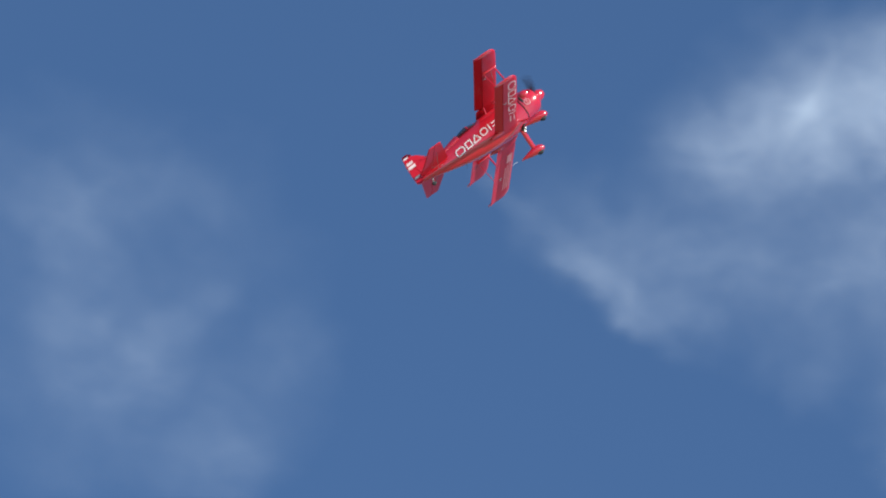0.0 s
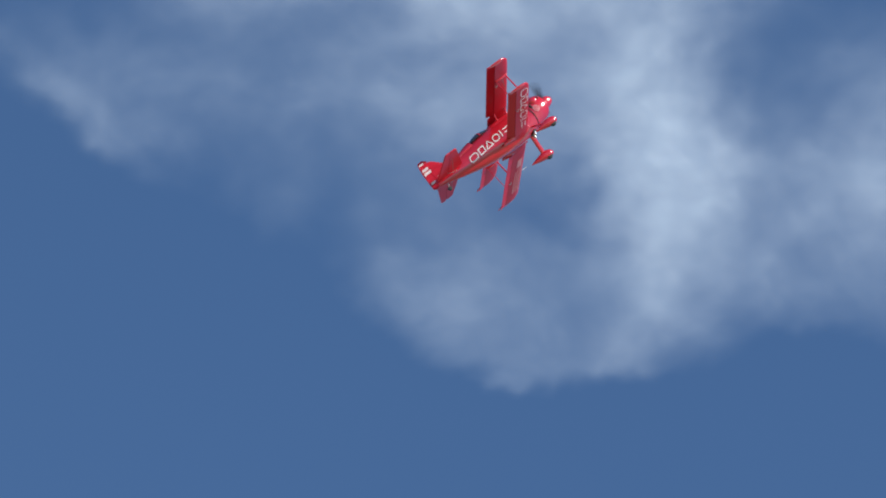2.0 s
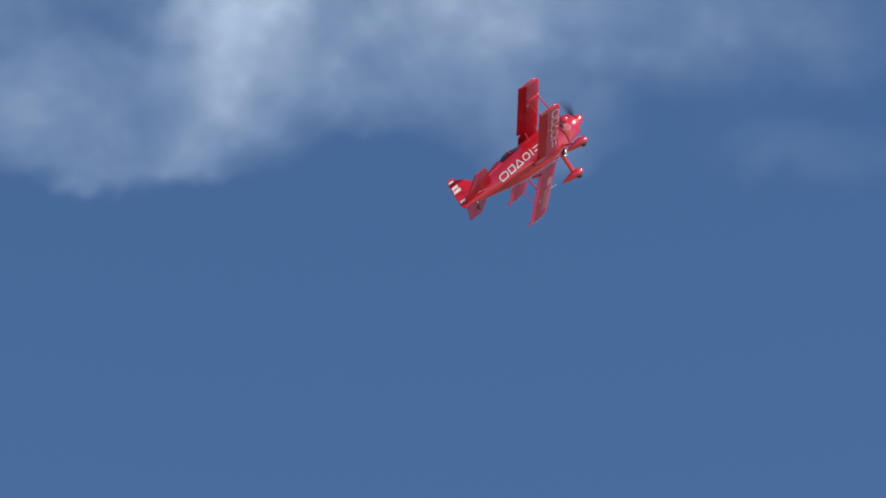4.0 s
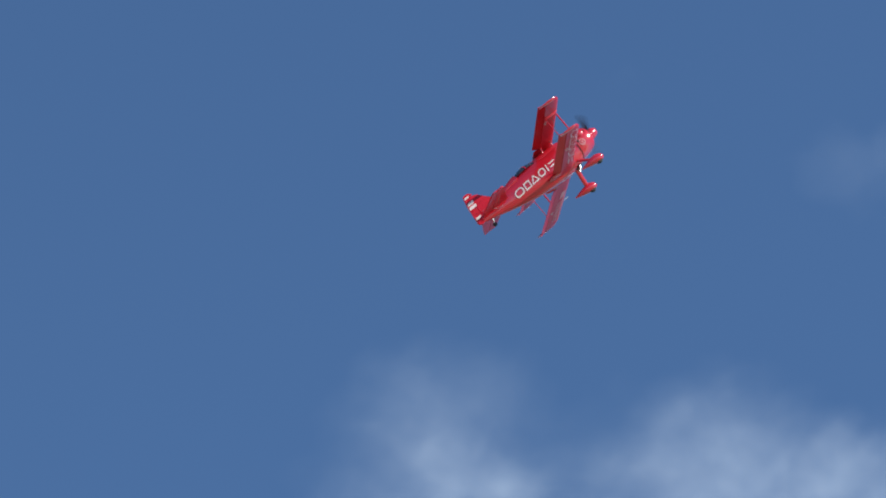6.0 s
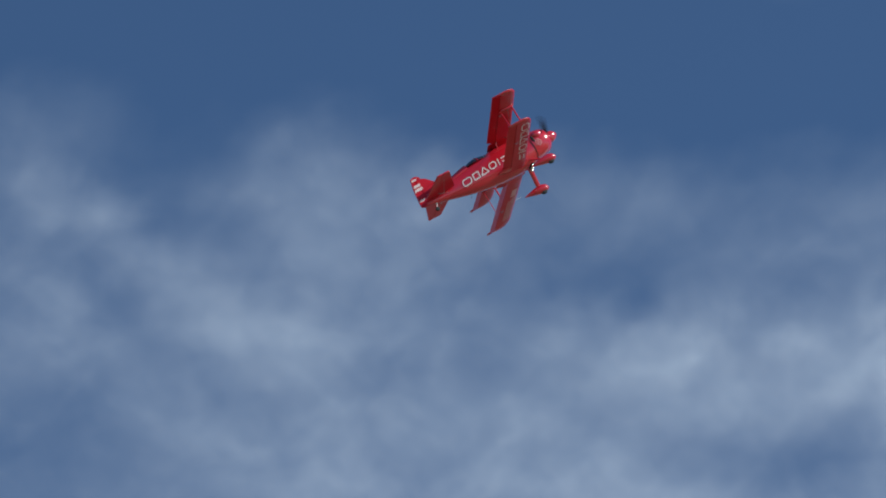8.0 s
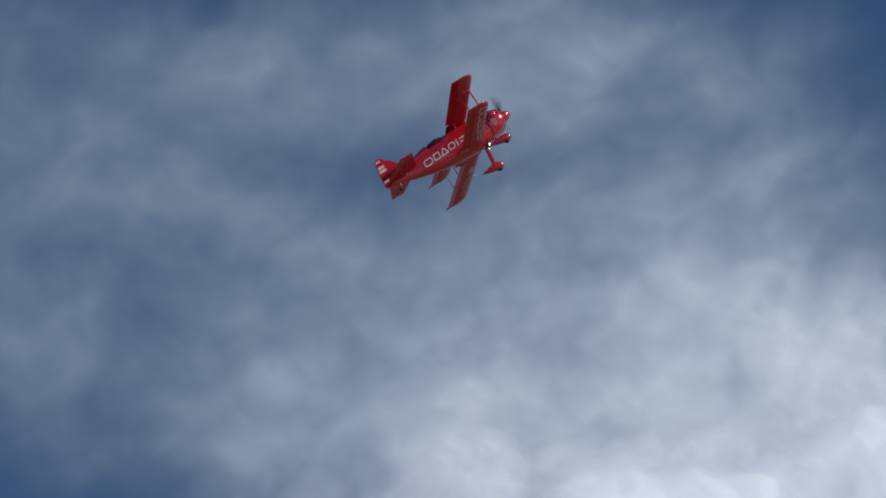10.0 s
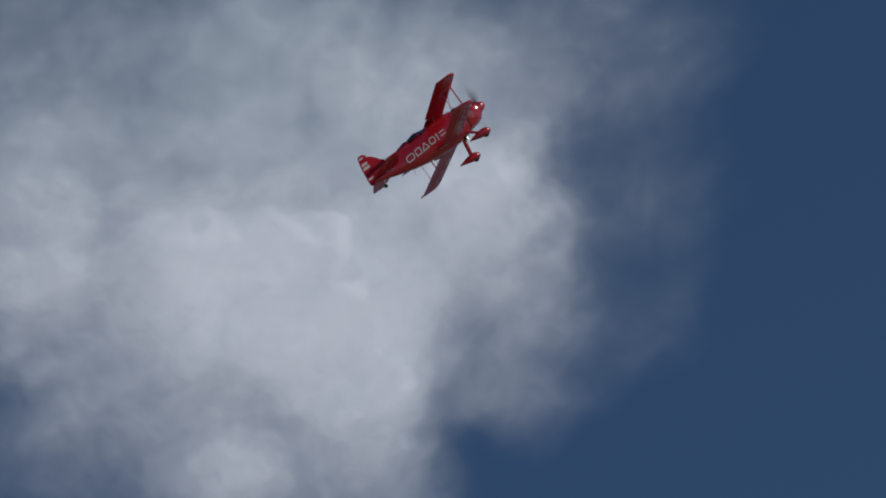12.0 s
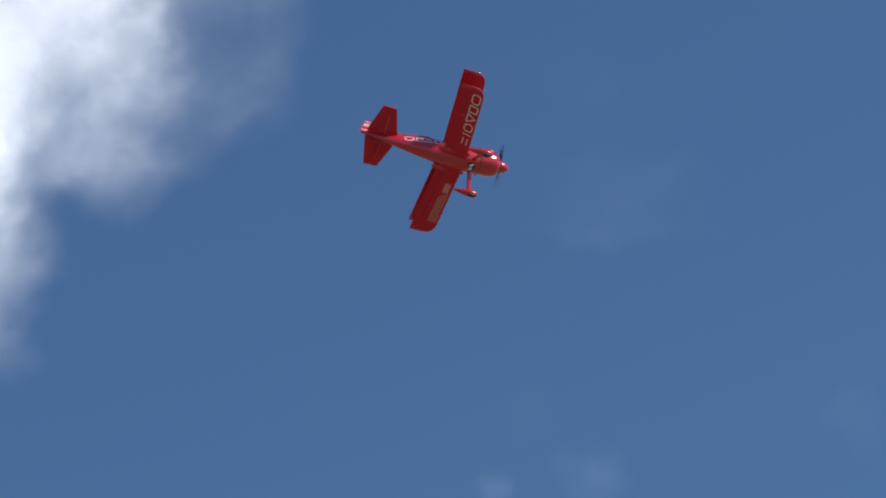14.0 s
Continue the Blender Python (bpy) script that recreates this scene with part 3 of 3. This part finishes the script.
def tail():
    fin = rounded([(-0.78, 0.07), (-0.87, 0.17), (-0.955, 0.285), (-1.02, 0.312), (-1.075, 0.31), (-1.10, 0.02), (-1.10, 0.0), (-0.82, 0.03)], 0.02)
    part("fin", plate(fin, 0.020, "y"), red_film, plane, "red fin")
    rudder_shape = rounded([(-0.985, 0.318), (-1.030, 0.366), (-1.105, 0.362), (-1.165, 0.22), (-1.225, 0.02), (-1.235, -0.03), (-1.20, -0.055), (-1.108, -0.04), (-1.079, 0.31)], 0.018)
    r = part("rudder", plate(rudder_shape, 0.018, "y"), red_film, plane, "red rudder with white stripes")
    for z, back, front, high in ((0.322, -1.112, -1.045, 0.024), (0.238, -1.142, -1.052, 0.036), (0.186, -1.164, -1.058, 0.038), (0.040, -1.205, -1.130, 0.028)):
        for side in (-1, 1):
            bm = bmesh.new()
            y = side * 0.0108
            quad = [(back - 0.012, z - high / 2), (front - 0.012, z - high / 2), (front + 0.008, z + high / 2), (back + 0.008, z + high / 2)]
            vs = [bm.verts.new((p[0], y + side * t, p[1])) for t in (0, 0.0012) for p in quad]
            bm.faces.new(vs[4:])
            for k in range(4):
                bm.faces.new((vs[k], vs[(k + 1) % 4], vs[4 + (k + 1) % 4], vs[4 + k]))
            part("stripe", bm, pinkish_white, r, "pinkish white stripe", smooth=False)
    for side in (-1, 1):
        stab = rounded([(-0.74, side * 0.03), (-0.875, side * 0.408), (-0.972, side * 0.408), (-0.985, side * 0.03)], 0.02)
        part("tailplane", plate(stab, 0.018, "z"), red_film, plane, "red tailplane")
        elev = rounded([(-0.986, side * 0.025), (-0.973, side * 0.412), (-1.046, side * 0.412), (-1.150, side * 0.05), (-1.135, side * 0.025)], 0.012)
        part("elevator", plate(elev, 0.014, "z"), red_film, plane, "red elevator")
        bm = bmesh.new()
        rod(bm, (-0.93, side * 0.02, 0.19), (-0.93, side * 0.30, 0.005), 0.0022, 6)
        rod(bm, (-0.93, side * 0.02, -0.05), (-0.93, side * 0.30, -0.005), 0.0022, 6)
        part("tail_brace", bm, wire_steel, plane, "thin steel brace wires")
    bm = bmesh.new()
    rod(bm, (-1.03, 0, -0.045), (-1.085, 0, -0.135), 0.005)
    leg = part("tail_wheel_leg", bm, wire_steel, plane, "grey steel tail leg")
    bm = bmesh.new()
    rings(bm, [[(-1.088 + r * math.cos(2 * math.pi * i / 16), y, -0.146 + r * math.sin(2 * math.pi * i / 16)) for i in range(16)]
               for y, r in ((-0.012, 0.018), (-0.008, 0.026), (0.008, 0.026), (0.012, 0.018))])
    part("tail_wheel", bm, black_rubber, leg, "small black tail wheel")


tail()


def landing_gear():
    for side in (-1, 1):
        bm = bmesh.new()
        rod(bm, (0.235, side * 0.085, -0.200), (0.262, side * 0.262, -0.375), 0.030, 12, 0.28)
        leg = part("gear_leg", bm, red_paint, plane, "red streamlined gear leg")
        bm = bmesh.new()
        y = side * 0.287
        sections = [(0.050, -0.400, 0.004, 0.006, 0.004), (0.11, -0.400, 0.020, 0.022, 0.018), (0.18, -0.402, 0.036, 0.040, 0.034), (0.25, -0.405, 0.048, 0.056, 0.046),
                    (0.31, -0.408, 0.049, 0.058, 0.046), (0.35, -0.412, 0.040, 0.046, 0.038), (0.372, -0.416, 0.024, 0.028, 0.022), (0.380, -0.418, 0.006, 0.006, 0.005)]
        rings(bm, [oval(x, y, z, w, up, down, 2.1, 20) for x, z, w, up, down in sections])
        part("wheel_pant", bm, red_paint, plane, "red teardrop wheel fairing")
        bm = bmesh.new()
        cx, cz = 0.295, -0.425
        rings(bm, [[(cx + r * math.cos(2 * math.pi * i / 20), y + dy, cz + r * math.sin(2 * math.pi * i / 20)) for i in range(20)]
                   for dy, r in ((-0.022, 0.036), (-0.014, 0.050), (0.014, 0.050), (0.022, 0.036))])
        part("wheel", bm, black_rubber, plane, "black rubber wheel")


landing_gear()


def exhaust():
    # black lump as the shade of a belly cooling hole, with a bright pipe in it
    bm = bmesh.new()
    bmesh.ops.create_icosphere(bm, subdivisions=3, radius=1, matrix=Matrix.Translation((0.225, 0, -0.228)) @ Matrix.Diagonal((0.050, 0.052, 0.016, 1)))
    hole = part("exhaust_opening", bm, dark_hole, plane, "belly opening, its shade given by black colour")
    for side in (-1, 1):
        bm = bmesh.new()
        rod(bm, (0.245, side * 0.020, -0.215), (0.200, side * 0.024, -0.275), 0.017, 14)
        part("exhaust_pipe", bm, steel, hole, "bright steel exhaust pipe")


exhaust()


def struts():
    def on(w, s, c):
        f, ch = w["front"] - w["sweep"] * s, w["chord"]
        return f - c * ch
    for side in (-1, 1):
        s = 0.72
        for c, thick in ((0.14, 0.010), (0.62, 0.0045)):
            bm = bmesh.new()
            rod(bm, (on(LOWER, s, c), side * s * 1.045, -0.190), (on(UPPER, s, c), side * s * 1.045, 0.190), thick, 10, 0.4)
            part("interplane_strut", bm, red_paint, plane, "slim red strut between the wings")
        for w, up in ((UPPER, -1), (LOWER, 1)):
            # flared foot where the strut meets the wing
            bm = bmesh.new()
            bmesh.ops.create_icosphere(bm, subdivisions=3, radius=1, matrix=Matrix.Translation((on(w, s, 0.36), side * s * 1.045, w["z"] + up * 0.019))
                                       @ Matrix.Diagonal((0.105, 0.014, 0.017, 1)))
            part("strut_foot", bm, red_paint, plane, "glossy red flared foot of the strut")
        for x0, x1 in ((0.14, 0.15), (-0.02, -0.01)):
            bm = bmesh.new()
            rod(bm, (x0, side * 0.10, 0.120), (x1, side * 0.16, 0.190), 0.010, 8, 0.4)
            part("cabane_strut", bm, red_paint, plane, "short red strut over the fuselage")
        for c in (0.30,):
            bm = bmesh.new()
            rod(bm, (on(LOWER, 0.12, c), side * 0.13, -0.190), (on(UPPER, s, c), side * s * 1.03, 0.185), 0.0025, 6)
            part("flying_wire", bm, wire_steel, plane, "thin steel rigging wire")
            bm = bmesh.new()
            rod(bm, (on(UPPER, 0.14, c), side * 0.16, 0.185), (on(LOWER, s, c), side * s * 1.03, -0.190), 0.0025, 6)
            part("landing_wire", bm, wire_steel, plane, "thin steel rigging wire")
        for w in (UPPER, LOWER):
            bm = bmesh.new()
            y = side * 0.62 * w["half"]
            rod(bm, (on(w, 0.62, 0.50), y, w["z"] - 0.012), (on(w, 0.62, 0.66), y, w["z"] - 0.035), 0.003, 6)
            rod(bm, (on(w, 0.62, 0.66), y, w["z"] - 0.035), (on(w, 0.62, 0.66), y, w["z"] - 0.006), 0.004, 6)
            part("aileron_linkage", bm, wire_steel, plane, "thin steel control rod and horn")


struts()


def fittings():
    """Pitot tube, tail linkages, aerial, canopy frame and wing-root fairings."""
    bm = bmesh.new()
    rod(bm, (0.085, 0.58, -0.205), (0.185, 0.58, -0.212), 0.002, 8)
    part("pitot_tube", bm, white_film, plane, "thin bright pitot tube on the wing's front edge")
    for side in (-1, 1):
        bm = bmesh.new()
        rod(bm, (-0.86, side * 0.055, -0.045), (-0.995, side * 0.085, -0.026), 0.0018, 8)
        rod(bm, (-0.995, side * 0.085, -0.030), (-0.995, side * 0.085, 0.002), 0.003, 8)
        part("elevator_linkage", bm, wire_steel, plane, "thin push rod and horn")
        bm = bmesh.new()
        rod(bm, (-0.75, side * 0.062, 0.030), (-1.10, side * 0.045, 0.060), 0.0016, 6)
        part("rudder_cable", bm, wire_steel, plane, "thin rudder cable")
        # fairing that eases the lower wing into the fuselage
        bm = bmesh.new()
        loops = []
        for k in range(7):
            s = k / 6
            x = 0.17 - 0.42 * s
            bulge = math.sin(math.pi * (0.08 + 0.84 * s))
            loops.append(oval(x, side * (0.128 + 0.006 * bulge), -0.195, 0.050 * bulge + 0.004, 0.034 * bulge + 0.003, 0.020 * bulge + 0.003, 2.0, 14))
        rings(bm, loops)
        part("wing_root_fairing", bm, red_paint, plane, "red fairing where the wing meets the fuselage")
    cover = bpy.data.objects["canopy"]
    for x, half, top in ((-0.183, 0.066, 0.186), (-0.318, 0.101, 0.202), (-0.502, 0.058, 0.155)):
        bm = bmesh.new()
        loops = []
        for i in range(13):
            t = math.pi * i / 12
            y, z = (half + 0.003) * math.cos(t), 0.118 + (top - 0.118) * math.sin(t)
            loops.append([(x + u, y * k, 0.118 + (z - 0.118) * k) for u, k in ((-0.008, 0.98), (0.008, 0.98), (0.008, 1.02), (-0.008, 1.02))])
        rings(bm, loops)
        part("canopy_frame", bm, red_paint, cover, "red canopy frame")
    bm = bmesh.new()
    rod(bm, (-0.62, 0, -0.175), (-0.66, 0, -0.235), 0.0025, 6)
    part("aerial", bm, black_rubber, plane, "short black aerial under the tail boom")


fittings()


# ---- white markings: plain hollow and solid shapes laid on the skin ----
def frame_sign(w, h, t):
    """A hollow rounded oblong."""
    out = rounded([(0, 0), (w, 0), (w, h), (0, h)], 0.45 * h)
    inn = [(w / 2 + (x - w / 2) * (w - 2 * t) / w, h / 2 + (y - h / 2) * (h - 2 * t) / h) for x, y in out]
    return [[out[i], out[(i + 1) % len(out)], inn[(i + 1) % len(out)], inn[i]] for i in range(len(out))]


def bar(p, q, t):
    """A straight stroke from p to q."""
    d = (Vector(q) - Vector(p)).normalized() * t / 2
    n = Vector((-d.y, d.x))
    p, q = Vector(p), Vector(q)
    return [tuple(p - n), tuple(q - n), tuple(q + n), tuple(p + n)]


def box_sign(w, h, t):
    """A hollow upright box."""
    return [bar((t / 2, 0), (t / 2, h), t), bar((t, h - t / 2), (w - t, h - t / 2), t), bar((w - t / 2, h), (w - t / 2, 0), t), bar((w - t, t / 2), (t, t / 2), t)]


def peak_sign(w, h, t):
    """A hollow triangle on its base."""
    return [bar((t / 2, t), (w * 0.52, h), t), bar((w * 0.52, h), (w - t / 2, t), t), bar((0, t / 2), (w, t / 2), t)]


def post_sign(w, h, t):
    return [bar((w * 0.35, 0), (w * 0.35, h), t)]


def twin_sign(w, h, t):
    return [bar((0, y), (w, y), t) for y in (h * 0.25, h * 0.75)]


# the signs of the row, one plain shape each, and their shares of its length
ROW = ((frame_sign, 1.35), (box_sign, 0.95), (peak_sign, 1.15), (frame_sign, 1.05), (post_sign, 0.55), (twin_sign, 0.95))


def marking(place, parent, mat, length, height, line, label):
    """A row of plain signs; place(u, v) puts a point of the row on the skin."""
    start = 0.0
    for sign, share in ROW:
        wide = length * share / sum(one[1] for one in ROW)
        bm = bmesh.new()
        for poly in [[(x + 0.22 * (y - height / 2), y) for x, y in quad] for quad in sign(wide * 0.84, height, line)]:
            for cut in range(3):
                # three strips across, so that the sign follows the curved skin
                a0, a1 = cut / 3, (cut + 1) / 3
                def mixed(p, q, s):
                    return (p[0] + (q[0] - p[0]) * s, p[1] + (q[1] - p[1]) * s)
                quad = [mixed(poly[0], poly[1], a0), mixed(poly[0], poly[1], a1), mixed(poly[3], poly[2], a1), mixed(poly[3], poly[2], a0)]
                bm.faces.new([bm.verts.new(place(start + x, y)) for x, y in quad])
        bmesh.ops.remove_doubles(bm, verts=bm.verts, dist=0.0005)
        part("emblem_shape", bm, mat, parent, label, smooth=False)
        start += wide


def side_skin(x, z):
    """Half width of the fuselage's side at a place along it."""
    xs = (-1.15, -1.00, -0.80, -0.60, -0.40, -0.20, 0.00, 0.20)
    ws = (0.014, 0.035, 0.062, 0.090, 0.115, 0.135, 0.148, 0.155)
    mids = (0.005, 0.000, -0.008, -0.018, -0.022, -0.022, -0.018, -0.010)
    ups = (0.045, 0.068, 0.095, 0.132, 0.165, 0.170, 0.165, 0.160)
    downs = (0.055, 0.082, 0.128, 0.165, 0.195, 0.215, 0.225, 0.225)
    w, mid = np.interp(x, xs, ws), np.interp(x, xs, mids)
    high = np.interp(x, xs, ups) if z > mid else np.interp(x, xs, downs)
    k = 2.25
    return w * max(0.0, 1 - abs((z - mid) / high) ** k) ** (1 / k)


def fuselage_place(u, v):
    x, z = -0.67 + u, -0.108 + v + 0.025 * u
    return (x, -side_skin(x, z) - 0.004, z)


fus = bpy.data.objects["fuselage"]
marking(fuselage_place, fus, white_film, 0.67, 0.088, 0.0120, "white film shape")


def cowl_badge():
    """A pale ring with a bar through it on the cowl's cheek, on both sides."""
    shell = bpy.data.objects["cowl"]
    for side in (-1, 1):
        def place(u, v):
            x, z = 0.425 + u, -0.072 + v
            wide = np.interp(x, (0.36, 0.44, 0.53), (0.160, 0.162, 0.154))
            down = np.interp(x, (0.36, 0.44, 0.53), (0.192, 0.180, 0.163))
            return (x, side * (wide * max(0.0, 1 - (abs(z) / down) ** 2.15) ** (1 / 2.15) + 0.004), z)
        bm = bmesh.new()
        for i in range(16):
            t0, t1 = 2 * math.pi * i / 16, 2 * math.pi * (i + 1) / 16
            bm.faces.new([bm.verts.new(place(r * math.cos(t), r * math.sin(t))) for r, t in ((0.040, t0), (0.040, t1), (0.031, t1), (0.031, t0))])
        for k in range(3):
            z = -0.016 + 0.016 * k
            bm.faces.new([bm.verts.new(place(*p)) for p in ((-0.018, z - 0.004), (0.018, z - 0.004), (0.018, z + 0.004), (-0.018, z + 0.004))])
        bmesh.ops.remove_doubles(bm, verts=bm.verts, dist=0.0005)
        part("emblem_shape", bm, faded_film, shell, "pale ring on the cowl", smooth=False)


cowl_badge()


def under_wing(side):
    def place(u, v):
        y = side * (0.94 - u)
        s = abs(y) / LOWER["half"]
        c = (0.10 + 0.38 * v / 0.11)
        f = LOWER["front"] - LOWER["sweep"] * s
        ch = LOWER["chord"]
        half = 5 * 0.115 * ch * (0.2969 * math.sqrt(c) - 0.126 * c - 0.3516 * c * c + 0.2843 * c ** 3 - 0.1015 * c ** 4)
        return (f - c * ch, y, LOWER["z"] - half - 0.0035)
    return place


def flipped(place, height):
    return lambda u, v: place(u, height - v)


marking(flipped(under_wing(-1), 0.105), lower_wing, white_film, 0.70, 0.105, 0.0095, "white film shape")


def pennant():
    """A pale blot and thin lines under the other wing half."""
    place = under_wing(1)
    shapes = [(0.50, 0.63, 0.015, 0.085)] + [(0.08, 0.50 - 0.02 * k, 0.006 + 0.026 * k, 0.018 + 0.026 * k) for k in range(4)]
    for u0, u1, v0, v1 in shapes:
        bm = bmesh.new()
        for k in range(4):
            a0, a1 = v0 + (v1 - v0) * k / 4, v0 + (v1 - v0) * (k + 1) / 4
            bm.faces.new([bm.verts.new(place(*p)) for p in ((u0, a0), (u1, a0), (u1, a1), (u0, a1))])
        bmesh.ops.remove_doubles(bm, verts=bm.verts, dist=0.0002)
        part("emblem_shape", bm, faded_film, lower_wing, "pale film stripe", smooth=False)


pennant()


# ---- what moves ----
def motions():
    walk(plane, [
        (0.0, pose(0.906, 38.630, 43.073, 10.71, -55.60, -18.63)),
        (0.5, pose(2.713, 39.045, 43.662, 10.34, -55.33, -19.05)),
        (1.0, pose(4.375, 39.442, 43.872, 9.97, -55.11, -19.64)),
        (1.5, pose(5.940, 39.514, 43.855, 9.17, -54.86, -20.32)),
        (2.0, pose(7.473, 39.664, 43.902, 7.70, -53.75, -19.68)),
        (2.5, pose(9.001, 39.851, 43.904, 6.28, -52.38, -18.91)),
        (2.7, pose(9.598, 39.870, 43.814, 6.11, -51.88, -19.04)),
        (3.4, pose(11.611, 39.683, 43.234, 6.70, -50.35, -20.81)),
        (4.1, pose(13.437, 39.536, 42.571, 7.14, -48.96, -22.36)),
        (4.8, pose(14.797, 39.624, 41.752, 7.36, -47.82, -23.51)),
        (5.0, pose(15.297, 39.601, 41.518, 7.37, -47.56, -23.74)),
        (5.5, pose(16.383, 39.770, 41.051, 8.02, -47.70, -23.36)),
        (6.0, pose(17.424, 39.797, 40.704, 8.89, -47.62, -23.39)),
        (6.5, pose(18.663, 40.085, 40.335, 2.55, -40.96, -21.14)),
        (7.0, pose(19.587, 39.757, 39.444, 0.76, -36.80, -20.74)),
        (7.5, pose(20.687, 39.765, 38.823, 0.68, -36.46, -20.14)),
        (7.7, pose(21.183, 39.765, 38.533, 0.61, -36.29, -19.91)),
        (8.4, pose(23.189, 40.463, 38.352, 0.05, -36.06, -20.49)),
        (9.1, pose(25.278, 41.119, 38.073, -0.55, -35.83, -21.07)),
        (9.8, pose(27.499, 41.665, 37.720, -1.16, -35.55, -21.73)),
        (10.0, pose(28.207, 41.782, 37.587, -1.35, -35.43, -21.96)),
        (10.5, pose(29.606, 41.740, 36.987, -0.56, -37.07, -21.93)),
        (11.0, pose(31.018, 41.660, 36.355, 0.24, -38.69, -21.96)),
        (11.5, pose(32.304, 41.492, 35.660, 0.33, -37.72, -22.53)),
        (12.0, pose(33.536, 41.296, 34.990, 0.47, -36.80, -23.10)),
        (12.5, pose(35.155, 41.513, 34.691, -2.16, -34.39, -23.49)),
        (13.0, pose(36.327, 41.117, 33.891, -1.45, -34.07, -22.25)),
        (13.3, pose(36.982, 40.901, 33.458, -7.19, -26.23, -20.37)),
        (13.5, pose(36.930, 40.171, 32.675, -14.06, -15.53, -19.57)),
        (13.7, pose(37.506, 40.054, 32.271, -21.13, -3.41, -18.84)),
        (14.0, pose(38.887, 40.334, 32.011, -33.83, 13.73, -18.13)),
    ])
    # the propeller: 72 degrees from one thirtieth of a second to the next
    walk(prop, [(k / 30, pose(0.640, 0, 0, 72 * k + 48)) for k in range(421)])
    # ailerons held over until the plane rolls level
    for (flap, base), side in ailerons:
        held = [(0.0, 19), (2.7, 19), (6.0, 18), (7.0, 18), (10.0, 13), (12.0, 10), (13.0, 9), (13.5, 6), (14.0, 1)]
        walk(flap, [(t, base @ pose(0, 0, 0, 0, -side * angle, 0)) for t, angle in held])


motions()
